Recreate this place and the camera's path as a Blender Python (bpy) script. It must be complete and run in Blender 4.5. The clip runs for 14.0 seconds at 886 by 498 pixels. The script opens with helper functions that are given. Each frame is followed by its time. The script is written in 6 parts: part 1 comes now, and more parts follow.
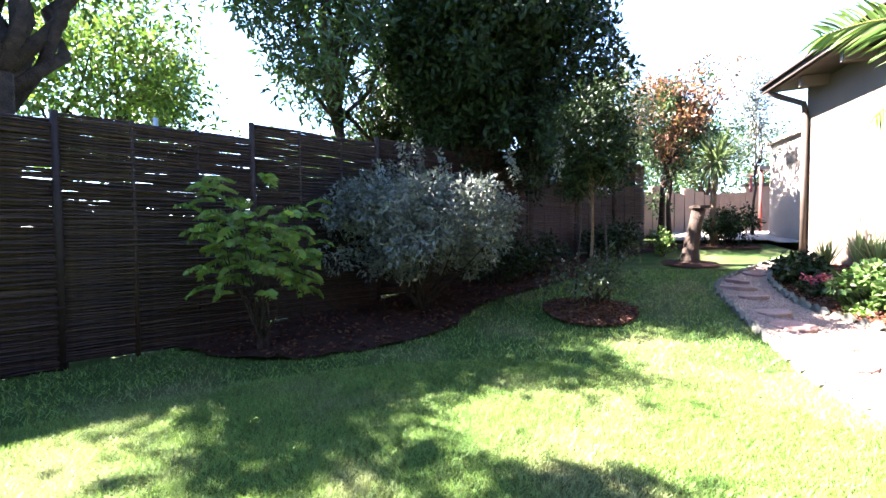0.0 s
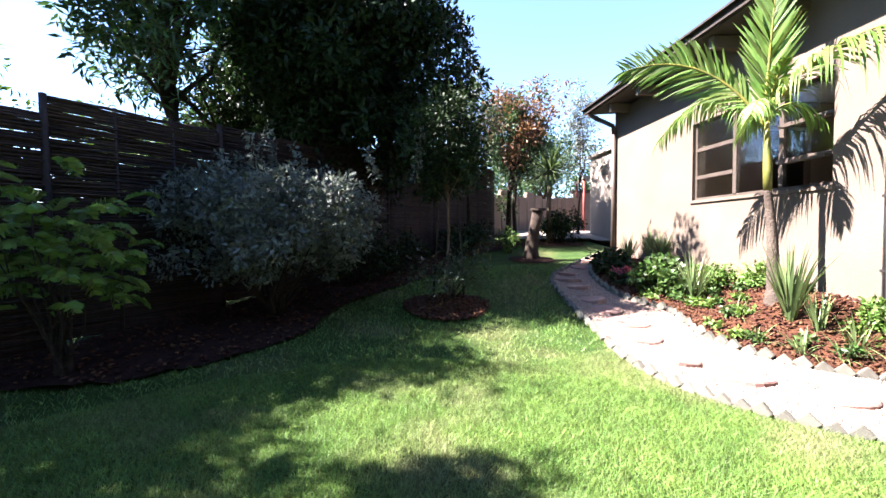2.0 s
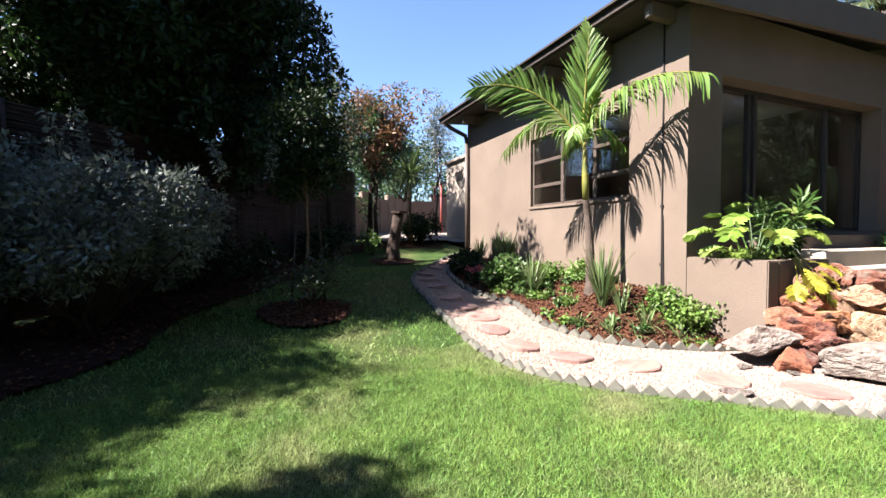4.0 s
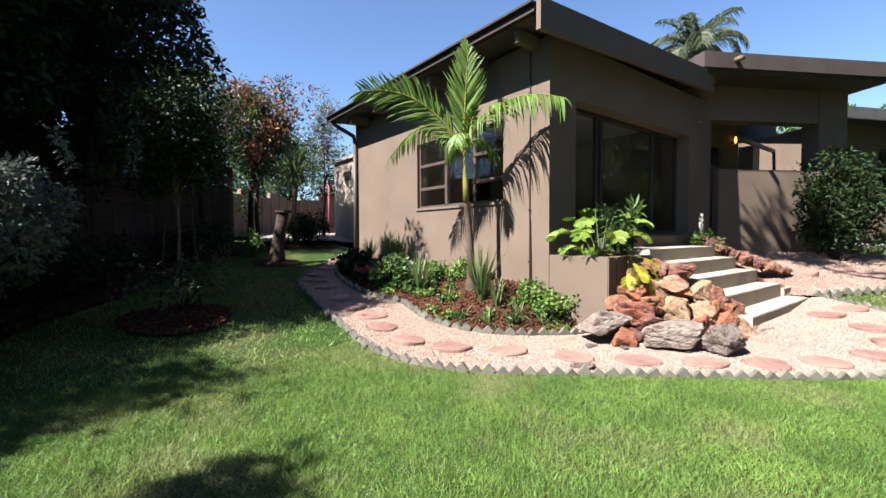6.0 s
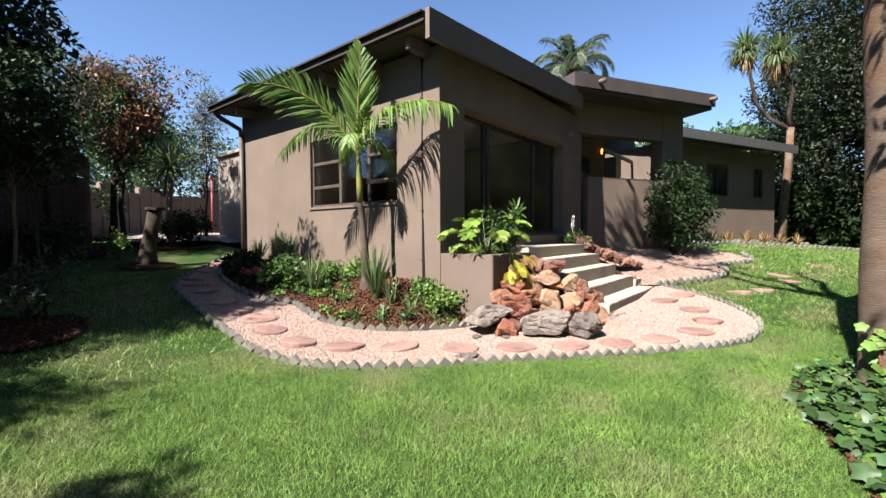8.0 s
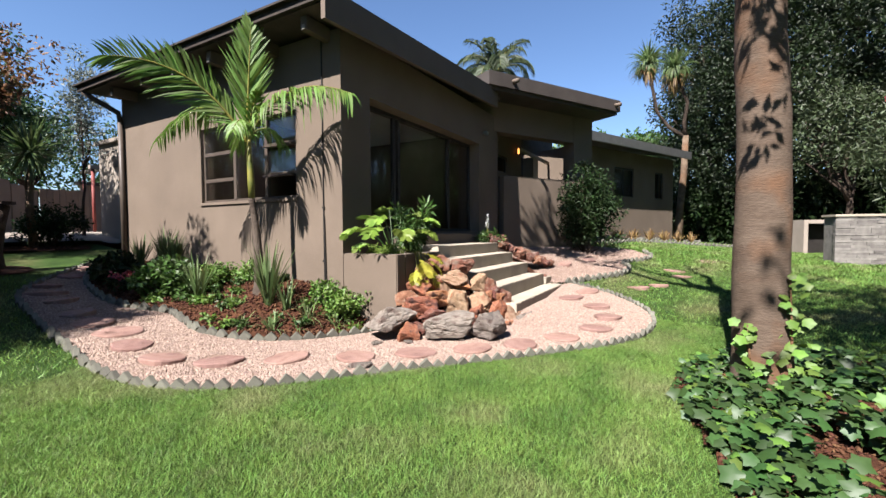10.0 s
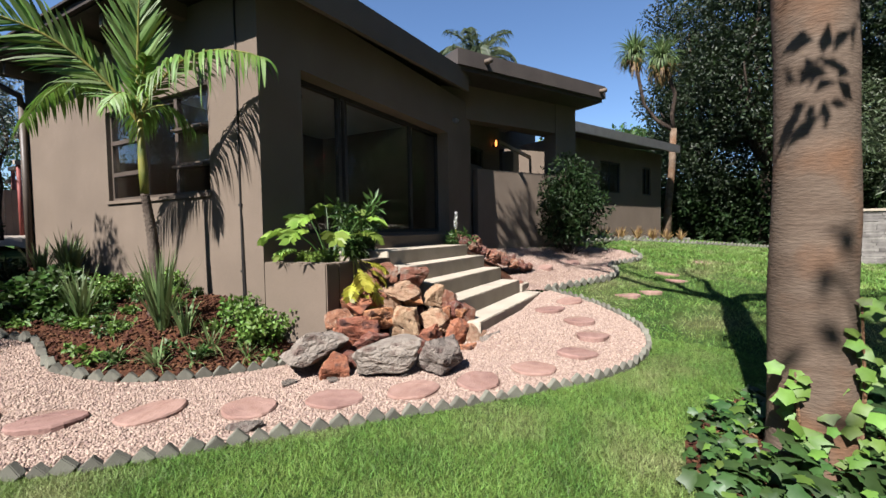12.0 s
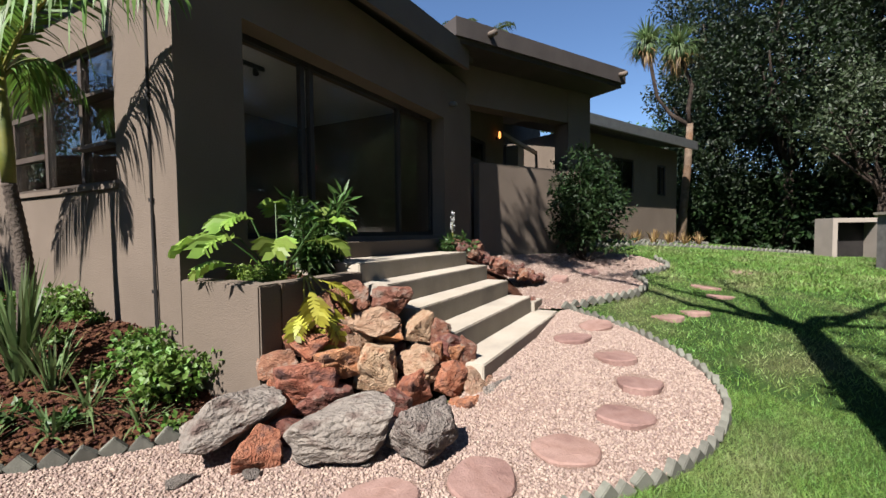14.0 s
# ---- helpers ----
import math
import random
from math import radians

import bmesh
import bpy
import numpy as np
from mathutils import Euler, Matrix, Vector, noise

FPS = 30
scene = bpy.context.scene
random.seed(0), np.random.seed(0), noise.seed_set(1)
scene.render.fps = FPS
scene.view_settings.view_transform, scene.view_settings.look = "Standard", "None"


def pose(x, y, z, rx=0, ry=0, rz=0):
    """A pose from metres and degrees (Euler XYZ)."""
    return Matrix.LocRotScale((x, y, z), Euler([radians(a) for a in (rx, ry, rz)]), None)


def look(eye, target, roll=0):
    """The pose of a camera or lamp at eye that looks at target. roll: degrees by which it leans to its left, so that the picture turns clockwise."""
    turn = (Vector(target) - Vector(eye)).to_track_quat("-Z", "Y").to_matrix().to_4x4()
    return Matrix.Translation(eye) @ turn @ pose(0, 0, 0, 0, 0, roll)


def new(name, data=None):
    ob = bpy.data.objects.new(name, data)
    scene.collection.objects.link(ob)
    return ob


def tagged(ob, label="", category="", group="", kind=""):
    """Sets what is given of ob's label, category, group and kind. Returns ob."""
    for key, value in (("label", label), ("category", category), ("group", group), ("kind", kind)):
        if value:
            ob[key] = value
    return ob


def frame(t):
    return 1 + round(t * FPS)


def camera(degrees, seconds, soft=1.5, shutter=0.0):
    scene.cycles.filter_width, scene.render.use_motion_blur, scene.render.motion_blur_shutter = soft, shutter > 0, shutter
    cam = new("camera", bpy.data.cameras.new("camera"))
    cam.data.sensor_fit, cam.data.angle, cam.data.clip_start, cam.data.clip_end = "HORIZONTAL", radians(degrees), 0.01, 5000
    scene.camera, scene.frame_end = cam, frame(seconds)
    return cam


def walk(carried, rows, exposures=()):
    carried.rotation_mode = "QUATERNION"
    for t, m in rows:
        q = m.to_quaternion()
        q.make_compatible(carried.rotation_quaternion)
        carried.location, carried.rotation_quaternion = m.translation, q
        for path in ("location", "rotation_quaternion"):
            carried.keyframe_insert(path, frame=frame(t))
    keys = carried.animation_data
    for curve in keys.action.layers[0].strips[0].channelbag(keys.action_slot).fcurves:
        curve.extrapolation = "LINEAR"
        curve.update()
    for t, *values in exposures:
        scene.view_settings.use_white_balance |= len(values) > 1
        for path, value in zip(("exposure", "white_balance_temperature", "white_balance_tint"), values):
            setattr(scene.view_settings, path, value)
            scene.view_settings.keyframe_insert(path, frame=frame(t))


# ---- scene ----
cam = camera(92.9, 14.0)
ROWS = [
    (0, 1.39, 1.096, 1.334, 14.39, -1.87, 0.36),
    (0.5, 1.41, 1.078, 1.347, 9.44, -1.98, 0.26),
    (1, 1.415, 1.1, 1.348, 4.68, -2.1, 0.27),
    (1.5, 1.422, 1.119, 1.341, 0.29, -2.13, 0.28),
    (2, 1.434, 1.132, 1.339, -4.01, -2.14, 0.28),
    (2.5, 1.439, 1.138, 1.362, -8.69, -2.23, 0.17),
    (3, 1.44, 1.136, 1.357, -13.76, -2.17, 0.19),
    (5.5, 1.347, 0.919, 1.343, -33.88, -1.97, 0.31),
    (6, 1.333, 0.868, 1.353, -37.53, -2.04, 0.22),
    (6.5, 1.32, 0.834, 1.352, -41.21, -2.08, 0.21),
    (7, 1.325, 0.793, 1.353, -44.4, -2.12, 0.23),
    (7.5, 1.327, 0.741, 1.349, -47.64, -2.12, 0.27),
    (8, 1.314, 0.683, 1.351, -50.89, -2.14, 0.26),
    (8.5, 1.324, 0.638, 1.341, -54.05, -2.11, 0.36),
    (11, 2.443, 0.55, 1.356, -61.54, -2.48, 0.41),
    (11.5, 2.784, 0.616, 1.369, -61.65, -2.5, 0.66),
    (12, 3.093, 0.717, 1.376, -61.73, -2.53, 0.8),
    (12.5, 3.389, 0.847, 1.376, -61.73, -2.5, 0.83),
    (13, 3.699, 1.012, 1.39, -61.7, -2.46, 0.83),
    (13.5, 4.028, 1.179, 1.405, -61.68, -2.41, 0.69),
    (14, 4.386, 1.308, 1.416, -61.74, -2.37, 0.55),
]
EXPOSURES = [(0.0, 4.81, 6650, 22), (0.6, 4.55, 6600, 21), (1.2, 4.0, 6550, 20), (2.0, 3.58, 6450, 21), (3.0, 3.08, 6550, 19), (4.0, 2.71, 6550, 18), (5.5, 2.28, 6500, 15), (7.0, 2.13, 6500, 15), (8.5, 2.08, 6500, 15), (11.0, 1.84, 6390, 13), (14.0, 1.6, 6340, 12)]
walk(cam, [(t, pose(x, y, z, 90 + pitch, roll, yaw)) for t, x, y, z, yaw, pitch, roll in ROWS], EXPOSURES)

# ---- light ----
SUN_EL = radians(48.5)
SUN_DIR = Vector((-math.cos(SUN_EL), 0.03, math.sin(SUN_EL))).normalized()
world = bpy.data.worlds.new("world")
scene.world = world
world.use_nodes = True
wn = world.node_tree.nodes
sky = wn.new("ShaderNodeTexSky")
sky.sky_type, sky.sun_disc = "NISHITA", False
sky.sun_elevation, sky.sun_rotation = SUN_EL, radians(-87)
sky.air_density, sky.dust_density, sky.ozone_density = 1.0, 0.0, 6.0
world.node_tree.links.new(sky.outputs[0], wn["Background"].inputs[0])
wn["Background"].inputs[1].default_value = 0.05
sun_data = bpy.data.lights.new("sun", "SUN")
sun_data.energy, sun_data.angle, sun_data.color = 5.0, radians(0.55), (1.0, 0.965, 0.91)
sun = new("sun", sun_data)
sun.matrix_world = look((0, 0, 40), Vector((0, 0, 40)) - SUN_DIR)

# ---- materials ----
def mat(name, c1, c2, scale=6.0, rough=0.8, bump=0.3, fine=60.0, spec=0.3, rand=0.0, leaf=0.0, metal=0.0, dist=0.01, c3=None, stain=1.4, vary=0.18):
    m = bpy.data.materials.new(name)
    m.use_nodes = True
    nt = m.node_tree
    n, l = nt.nodes, nt.links
    p, out = n["Principled BSDF"], n["Material Output"]
    tc = n.new("ShaderNodeTexCoord")
    a = n.new("ShaderNodeTexNoise")
    a.inputs["Scale"].default_value, a.inputs["Detail"].default_value = scale, 6
    b = n.new("ShaderNodeTexNoise")
    b.inputs["Scale"].default_value, b.inputs["Detail"].default_value = fine, 4
    for t in (a, b):
        l.new(tc.outputs["Object"], t.inputs["Vector"])
    ramp = n.new("ShaderNodeValToRGB")
    ramp.color_ramp.elements[0].position, ramp.color_ramp.elements[1].position = 0.32, 0.68
    ramp.color_ramp.elements[0].color, ramp.color_ramp.elements[1].color = (*c1, 1), (*c2, 1)
    l.new(a.outputs["Fac"], ramp.inputs[0])
    col = ramp.outputs[0]
    if c3:
        e = n.new("ShaderNodeTexNoise")
        e.inputs["Scale"].default_value, e.inputs["Detail"].default_value = stain, 5
        l.new(tc.outputs["Object"], e.inputs["Vector"])
        r3 = n.new("ShaderNodeValToRGB")
        r3.color_ramp.elements[0].position, r3.color_ramp.elements[1].position = 0.5, 0.68
        l.new(e.outputs["Fac"], r3.inputs[0])
        mx = n.new("ShaderNodeMix")
        mx.data_type = "RGBA"
        l.new(r3.outputs[0], mx.inputs[0])
        l.new(col, mx.inputs[6])
        mx.inputs[7].default_value = (*c3, 1)
        col = mx.outputs[2]
    hsv = n.new("ShaderNodeHueSaturation")
    l.new(col, hsv.inputs["Color"])
    ma = n.new("ShaderNodeMapRange")
    ma.inputs["To Min"].default_value, ma.inputs["To Max"].default_value = 1 - vary, 1 + vary
    l.new(b.outputs["Fac"], ma.inputs[0])
    val = ma.outputs[0]
    if rand:
        g = n.new("ShaderNodeNewGeometry")
        o = n.new("ShaderNodeObjectInfo")
        ad = n.new("ShaderNodeMath")
        ad.operation = "ADD"
        l.new(g.outputs["Random Per Island"], ad.inputs[0])
        l.new(o.outputs["Random"], ad.inputs[1])
        fr = n.new("ShaderNodeMath")
        fr.operation = "FRACT"
        l.new(ad.outputs[0], fr.inputs[0])
        mb = n.new("ShaderNodeMapRange")
        mb.inputs["To Min"].default_value, mb.inputs["To Max"].default_value = 1 - rand, 1 + rand
        l.new(fr.outputs[0], mb.inputs[0])
        mu = n.new("ShaderNodeMath")
        mu.operation = "MULTIPLY"
        l.new(val, mu.inputs[0])
        l.new(mb.outputs[0], mu.inputs[1])
        val = mu.outputs[0]
        hu = n.new("ShaderNodeMapRange")
        hu.inputs["To Min"].default_value, hu.inputs["To Max"].default_value = 0.5 - rand * 0.045, 0.5 + rand * 0.045
        l.new(fr.outputs[0], hu.inputs[0])
        l.new(hu.outputs[0], hsv.inputs["Hue"])
    l.new(val, hsv.inputs["Value"])
    l.new(hsv.outputs[0], p.inputs["Base Color"])
    p.inputs["Roughness"].default_value, p.inputs["Metallic"].default_value = rough, metal
    p.inputs["Specular IOR Level"].default_value = spec
    if bump:
        bu = n.new("ShaderNodeBump")
        bu.inputs["Strength"].default_value, bu.inputs["Distance"].default_value = bump, dist
        l.new(b.outputs["Fac"], bu.inputs["Height"])
        l.new(bu.outputs[0], p.inputs["Normal"])
    if leaf:
        tr = n.new("ShaderNodeBsdfTranslucent")
        l.new(hsv.outputs[0], tr.inputs["Color"])
        ms = n.new("ShaderNodeMixShader")
        ms.inputs[0].default_value = leaf
        l.new(p.outputs[0], ms.inputs[1])
        l.new(tr.outputs[0], ms.inputs[2])
        l.new(ms.outputs[0], out.inputs["Surface"])
    return m


M = {}
M["lawn"] = mat("lawn", (0.018, 0.04, 0.009), (0.035, 0.065, 0.014), 3.0, 0.9, 0.9, 140, 0.1, dist=0.02, c3=(0.06, 0.068, 0.025), stain=0.9)
M["grass"] = mat("grass", (0.0821, 0.15, 0.0285), (0.148, 0.228, 0.0479), 2.0, 0.55, 0, 22, 0.3, rand=0.6, leaf=0.35, c3=(0.194, 0.211, 0.0855), stain=0.9, vary=0.45)
M["plaster"] = mat("plaster", (0.102, 0.0789, 0.06), (0.125, 0.0967, 0.0738), 1.2, 0.88, 0.55, 90, 0.2, dist=0.008, c3=(0.112, 0.0865, 0.0651))
M["fascia"] = mat("fascia", (0.096, 0.0744, 0.0576), (0.113, 0.0864, 0.0672), 2.0, 0.75, 0.12, 50, 0.25)
M["roof"] = mat("roof", (0.04, 0.033, 0.028), (0.065, 0.054, 0.044), 3, 0.8, 0.3, 40)
M["darkwood"] = mat("darkwood", (0.0154, 0.0106, 0.00792), (0.0308, 0.022, 0.0158), 5, 0.7, 0.3, 60)
M["steel"] = mat("steel", (0.044, 0.033, 0.0264), (0.0616, 0.0475, 0.0374), 4, 0.5, 0.05, 60)
M["frame"] = mat("frame", (0.0132, 0.0114, 0.0106), (0.022, 0.0194, 0.0176), 4, 0.45, 0.05, 60)
M["concrete"] = mat("concrete", (0.249, 0.214, 0.166), (0.309, 0.268, 0.214), 2.5, 0.85, 0.2, 80, 0.2, c3=(0.214, 0.185, 0.149))
M["edging"] = mat("edging", (0.084, 0.0816, 0.066), (0.128, 0.123, 0.0992), 9, 0.9, 0.4, 90, 0.2, rand=0.22, c3=(0.088, 0.088, 0.0704), stain=6)
M["gravel"] = mat("gravel", (0.157, 0.101, 0.0762), (0.218, 0.153, 0.122), 40, 0.9, 1.0, 90, 0.2, dist=0.02)
M["pebble"] = mat("pebble", (0.197, 0.139, 0.112), (0.251, 0.187, 0.152), 30, 0.85, 0, 90, 0.2, rand=0.3)
M["sandstone"] = mat("sandstone", (0.154, 0.088, 0.0704), (0.211, 0.132, 0.11), 7, 0.85, 0.5, 70, 0.2, rand=0.12, c3=(0.132, 0.0748, 0.0616), stain=4)
M["soil"] = mat("soil", (0.0374, 0.015, 0.0084), (0.0748, 0.0308, 0.0158), 9, 0.95, 1.0, 45, 0.1, dist=0.03)
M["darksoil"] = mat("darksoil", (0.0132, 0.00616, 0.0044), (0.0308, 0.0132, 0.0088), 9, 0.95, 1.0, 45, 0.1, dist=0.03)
M["palm_bark"] = mat("palm_bark", (0.044, 0.033, 0.0255), (0.0792, 0.0616, 0.0484), 8, 0.9, 0.8, 40, 0.15, dist=0.02)
M["chip"] = mat("chip", (0.044, 0.0185, 0.011), (0.0792, 0.0352, 0.0211), 20, 0.9, 0, 45, 0.1, rand=0.5)
M["rock_red"] = mat("rock_red", (0.2, 0.07, 0.032), (0.31, 0.145, 0.078), 5, 0.85, 0.9, 24, 0.25, rand=0.3, dist=0.03, c3=(0.08, 0.042, 0.034), stain=4)
M["rock_pale"] = mat("rock_pale", (0.2, 0.12, 0.07), (0.3, 0.21, 0.14), 5, 0.85, 0.9, 24, 0.25, rand=0.15, dist=0.03, c3=(0.2, 0.09, 0.05), stain=4)
M["rock_dark"] = mat("rock_dark", (0.1, 0.036, 0.024), (0.18, 0.078, 0.05), 6, 0.85, 0.9, 26, 0.25, rand=0.3, dist=0.03, c3=(0.19, 0.14, 0.11), stain=4)
M["rock_grey"] = mat("rock_grey", (0.12, 0.1, 0.085), (0.2, 0.17, 0.142), 4, 0.88, 1.0, 22, 0.25, rand=0.12, dist=0.04, c3=(0.085, 0.058, 0.048), stain=5)
M["bark"] = mat("bark", (0.088, 0.0594, 0.0396), (0.15, 0.11, 0.077), 6, 0.9, 1.0, 30, 0.15, dist=0.03, c3=(0.114, 0.0616, 0.033))
M["bark_tree"] = mat("bark_tree", (0.066, 0.046, 0.033), (0.095, 0.07, 0.052), 4, 0.9, 0.45, 30, 0.15, dist=0.012, c3=(0.1, 0.055, 0.032), stain=2.2, vary=0.3)
_n = M["bark_tree"].node_tree
_m = _n.nodes.new("ShaderNodeMapping")
_m.inputs["Scale"].default_value = (0.8, 0.8, 3.0)
_n.links.new(_n.nodes["Texture Coordinate"].outputs["Object"], _m.inputs["Vector"])
for _t in [x for x in _n.nodes if x.bl_idname == "ShaderNodeTexNoise" and x.inputs["Scale"].default_value > 3]:
    _n.links.new(_m.outputs[0], _t.inputs["Vector"])
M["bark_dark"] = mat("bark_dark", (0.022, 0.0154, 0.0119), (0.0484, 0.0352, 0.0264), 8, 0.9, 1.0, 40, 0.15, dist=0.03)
M["stick"] = mat("stick", (0.0132, 0.00704, 0.00616), (0.0308, 0.0167, 0.0141), 14, 0.75, 0.4, 80, 0.3, rand=0.45)
LEAFS = {
    # dark: evergreen green taken near black, with deep shade put into the colour
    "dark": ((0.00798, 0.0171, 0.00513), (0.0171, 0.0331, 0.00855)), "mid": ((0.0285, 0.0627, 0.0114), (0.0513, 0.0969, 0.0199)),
    "bright": ((0.057, 0.114, 0.0171), (0.103, 0.171, 0.0285)), "yellow": ((0.171, 0.171, 0.0171), (0.285, 0.257, 0.0285)),
    "silver": ((0.05, 0.065, 0.05), (0.17, 0.19, 0.16)), "olive": ((0.0285, 0.0427, 0.0171), (0.0513, 0.0684, 0.0285)),
    "rust": ((0.114, 0.0456, 0.0228), (0.171, 0.0912, 0.0342)), "strap": ((0.0684, 0.108, 0.0342), (0.125, 0.165, 0.0627)),
    "ivy": ((0.0199, 0.0484, 0.0114), (0.0399, 0.0798, 0.0199)), "palm": ((0.057, 0.114, 0.0171), (0.108, 0.177, 0.0285)),
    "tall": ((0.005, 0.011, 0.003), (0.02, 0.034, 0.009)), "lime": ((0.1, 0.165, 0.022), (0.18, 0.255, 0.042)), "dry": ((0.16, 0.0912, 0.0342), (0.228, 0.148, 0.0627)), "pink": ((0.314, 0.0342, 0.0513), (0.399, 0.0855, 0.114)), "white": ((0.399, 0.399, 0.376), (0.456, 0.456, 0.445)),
}
for k, (c1, c2) in LEAFS.items():
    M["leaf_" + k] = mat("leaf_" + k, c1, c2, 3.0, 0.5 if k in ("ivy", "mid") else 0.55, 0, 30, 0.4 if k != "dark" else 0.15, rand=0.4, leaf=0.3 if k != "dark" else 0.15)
M["canopy"] = mat("canopy", (0.033, 0.0264, 0.0229), (0.0484, 0.0396, 0.0343), 2.0, 0.7, 0.2, 40, 0.3)
M["shaft"] = mat("shaft", (0.0704, 0.088, 0.0176), (0.185, 0.158, 0.0264), 4, 0.5, 0.1, 40, 0.4)
M["wallgate"] = mat("wallgate", (0.185, 0.132, 0.102), (0.22, 0.163, 0.128), 2, 0.88, 0.3, 60, 0.2)
M["redpost"] = mat("redpost", (0.132, 0.0264, 0.022), (0.176, 0.044, 0.0352), 5, 0.6, 0.1, 60)
M["paving"] = mat("paving", (0.176, 0.146, 0.119), (0.22, 0.185, 0.154), 4, 0.9, 0.4, 50)
M["whitewall"] = mat("whitewall", (0.202, 0.172, 0.141), (0.238, 0.202, 0.167), 2, 0.9, 0.2, 60)
M["stonewall"] = mat("stonewall", (0.106, 0.0968, 0.088), (0.158, 0.146, 0.132), 6, 0.9, 0.6, 40, rand=0.25)
M["ceiling_paint"] = mat("ceiling_paint", (0.36, 0.346, 0.317), (0.403, 0.382, 0.353), 2, 0.9, 0.05, 60)
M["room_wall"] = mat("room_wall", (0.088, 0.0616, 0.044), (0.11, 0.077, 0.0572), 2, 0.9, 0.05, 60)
M["tile"] = mat("tile", (0.044, 0.033, 0.0242), (0.0616, 0.0484, 0.0374), 3, 0.4, 0.05, 60)
M["metal"] = mat("metal", (0.324, 0.324, 0.324), (0.396, 0.396, 0.396), 6, 0.4, 0.05, 60, metal=0.9)
M["cable"] = mat("cable", (0.0088, 0.00792, 0.00704), (0.0154, 0.0132, 0.0123), 6, 0.6, 0.0, 60)


def plain(name, color, rough, trans=0.0, emit=0.0):
    m = bpy.data.materials.new(name)
    m.use_nodes = True
    p = m.node_tree.nodes["Principled BSDF"]
    p.inputs["Base Color"].default_value, p.inputs["Roughness"].default_value = (*color, 1), rough
    p.inputs["Transmission Weight"].default_value, p.inputs["IOR"].default_value = trans, 1.45
    if emit:
        p.inputs["Emission Color"].default_value, p.inputs["Emission Strength"].default_value = (*color, 1), emit
    return m


M["glass"] = plain("glass", (0.93, 0.95, 0.94), 0.0, 1.0)
M["bulb"] = plain("bulb", (1.0, 0.3, 0.07), 0.4, 0.0, 0.9)
M["spot"] = plain("spot", (1.0, 0.92, 0.8), 0.4, 0.0, 30.0)


# ---- mesh helpers ----
def mesh_np(name, verts, faces, material, smooth=False):
    verts, faces = np.asarray(verts, dtype=np.float32).reshape(-1, 3), np.asarray(faces, dtype=np.int32)
    k = faces.shape[1]
    me = bpy.data.meshes.new(name)
    me.vertices.add(len(verts))
    me.vertices.foreach_set("co", verts.ravel())
    me.loops.add(faces.size)
    me.loops.foreach_set("vertex_index", faces.ravel())
    me.polygons.add(len(faces))
    me.polygons.foreach_set("loop_start", np.arange(0, faces.size, k, dtype=np.int32))
    me.update(calc_edges=True)
    me.validate()
    if smooth:
        me.polygons.foreach_set("use_smooth", np.ones(len(faces), dtype=bool))
    me.materials.append(material)
    return me


def bm_mesh(name, bm, material, smooth=False):
    bmesh.ops.recalc_face_normals(bm, faces=bm.faces)
    me = bpy.data.meshes.new(name)
    bm.to_mesh(me)
    bm.free()
    if smooth:
        for p in me.polygons:
            p.use_smooth = True
    me.materials.append(material)
    return me


def part(name, bm, material, parent, label="", smooth=False):
    me = bm if isinstance(bm, bpy.types.Mesh) else bm_mesh(name, bm, material, smooth)
    ob = new(name, me)
    ob.parent = parent
    if parent is not None:
        ob.matrix_parent_inverse = Matrix.Translation(parent.location).inverted()
    if label:
        ob["label"] = label
    return ob


def thing(name, at, label, category, group="", kind=""):
    ob = new(name)
    ob.location = at
    ob.empty_display_size = 0.1
    return tagged(ob, label, category, group, kind)


def single(name, bm, material, label, category, group="", kind="", smooth=False):
    ob = part(name, bm, material, None, "", smooth)
    return tagged(ob, label, category, group, kind)


def box(bm, x0, y0, z0, x1, y1, z1, m=None):
    vs = [bm.verts.new((x, y, z)) for z in (z0, z1) for y in (y0, y1) for x in (x0, x1)]
    if m is not None:
        for v in vs:
            v.co = m @ v.co
    for q in ((0, 2, 3, 1), (4, 5, 7, 6), (0, 1, 5, 4), (2, 6, 7, 3), (0, 4, 6, 2), (1, 3, 7, 5)):
        bm.faces.new([vs[i] for i in q])
    return vs


def boxes(*bs, m=None, bevel=0.0):
    bm = bmesh.new()
    for b in bs:
        box(bm, *b, m=m)
    if bevel:
        bmesh.ops.bevel(bm, geom=bm.edges[:], offset=bevel, segments=2, affect="EDGES")
    return bm


def tube(bm, pts, radii, seg=8, cap=True):
    rings = []
    pts = [Vector(p) for p in pts]
    for i, p in enumerate(pts):
        d = (pts[min(i + 1, len(pts) - 1)] - pts[max(i - 1, 0)]).normalized()
        u = d.cross(Vector((0.31, 0.17, 0.93)) if abs(d.z) < 0.8 else Vector((1, 0.13, 0))).normalized()
        v = d.cross(u)
        rings.append([bm.verts.new(p + (u * math.cos(a) + v * math.sin(a)) * radii[i]) for a in [2 * math.pi * k / seg for k in range(seg)]])
    for a, b in zip(rings, rings[1:]):
        for k in range(seg):
            bm.faces.new((a[k], a[(k + 1) % seg], b[(k + 1) % seg], b[k]))
    if cap:
        bm.faces.new(rings[0][::-1])
        bm.faces.new(rings[-1])
    return bm


def smoothstep(u):
    u = np.clip(u, 0, 1)
    return u * u * (3 - 2 * u)


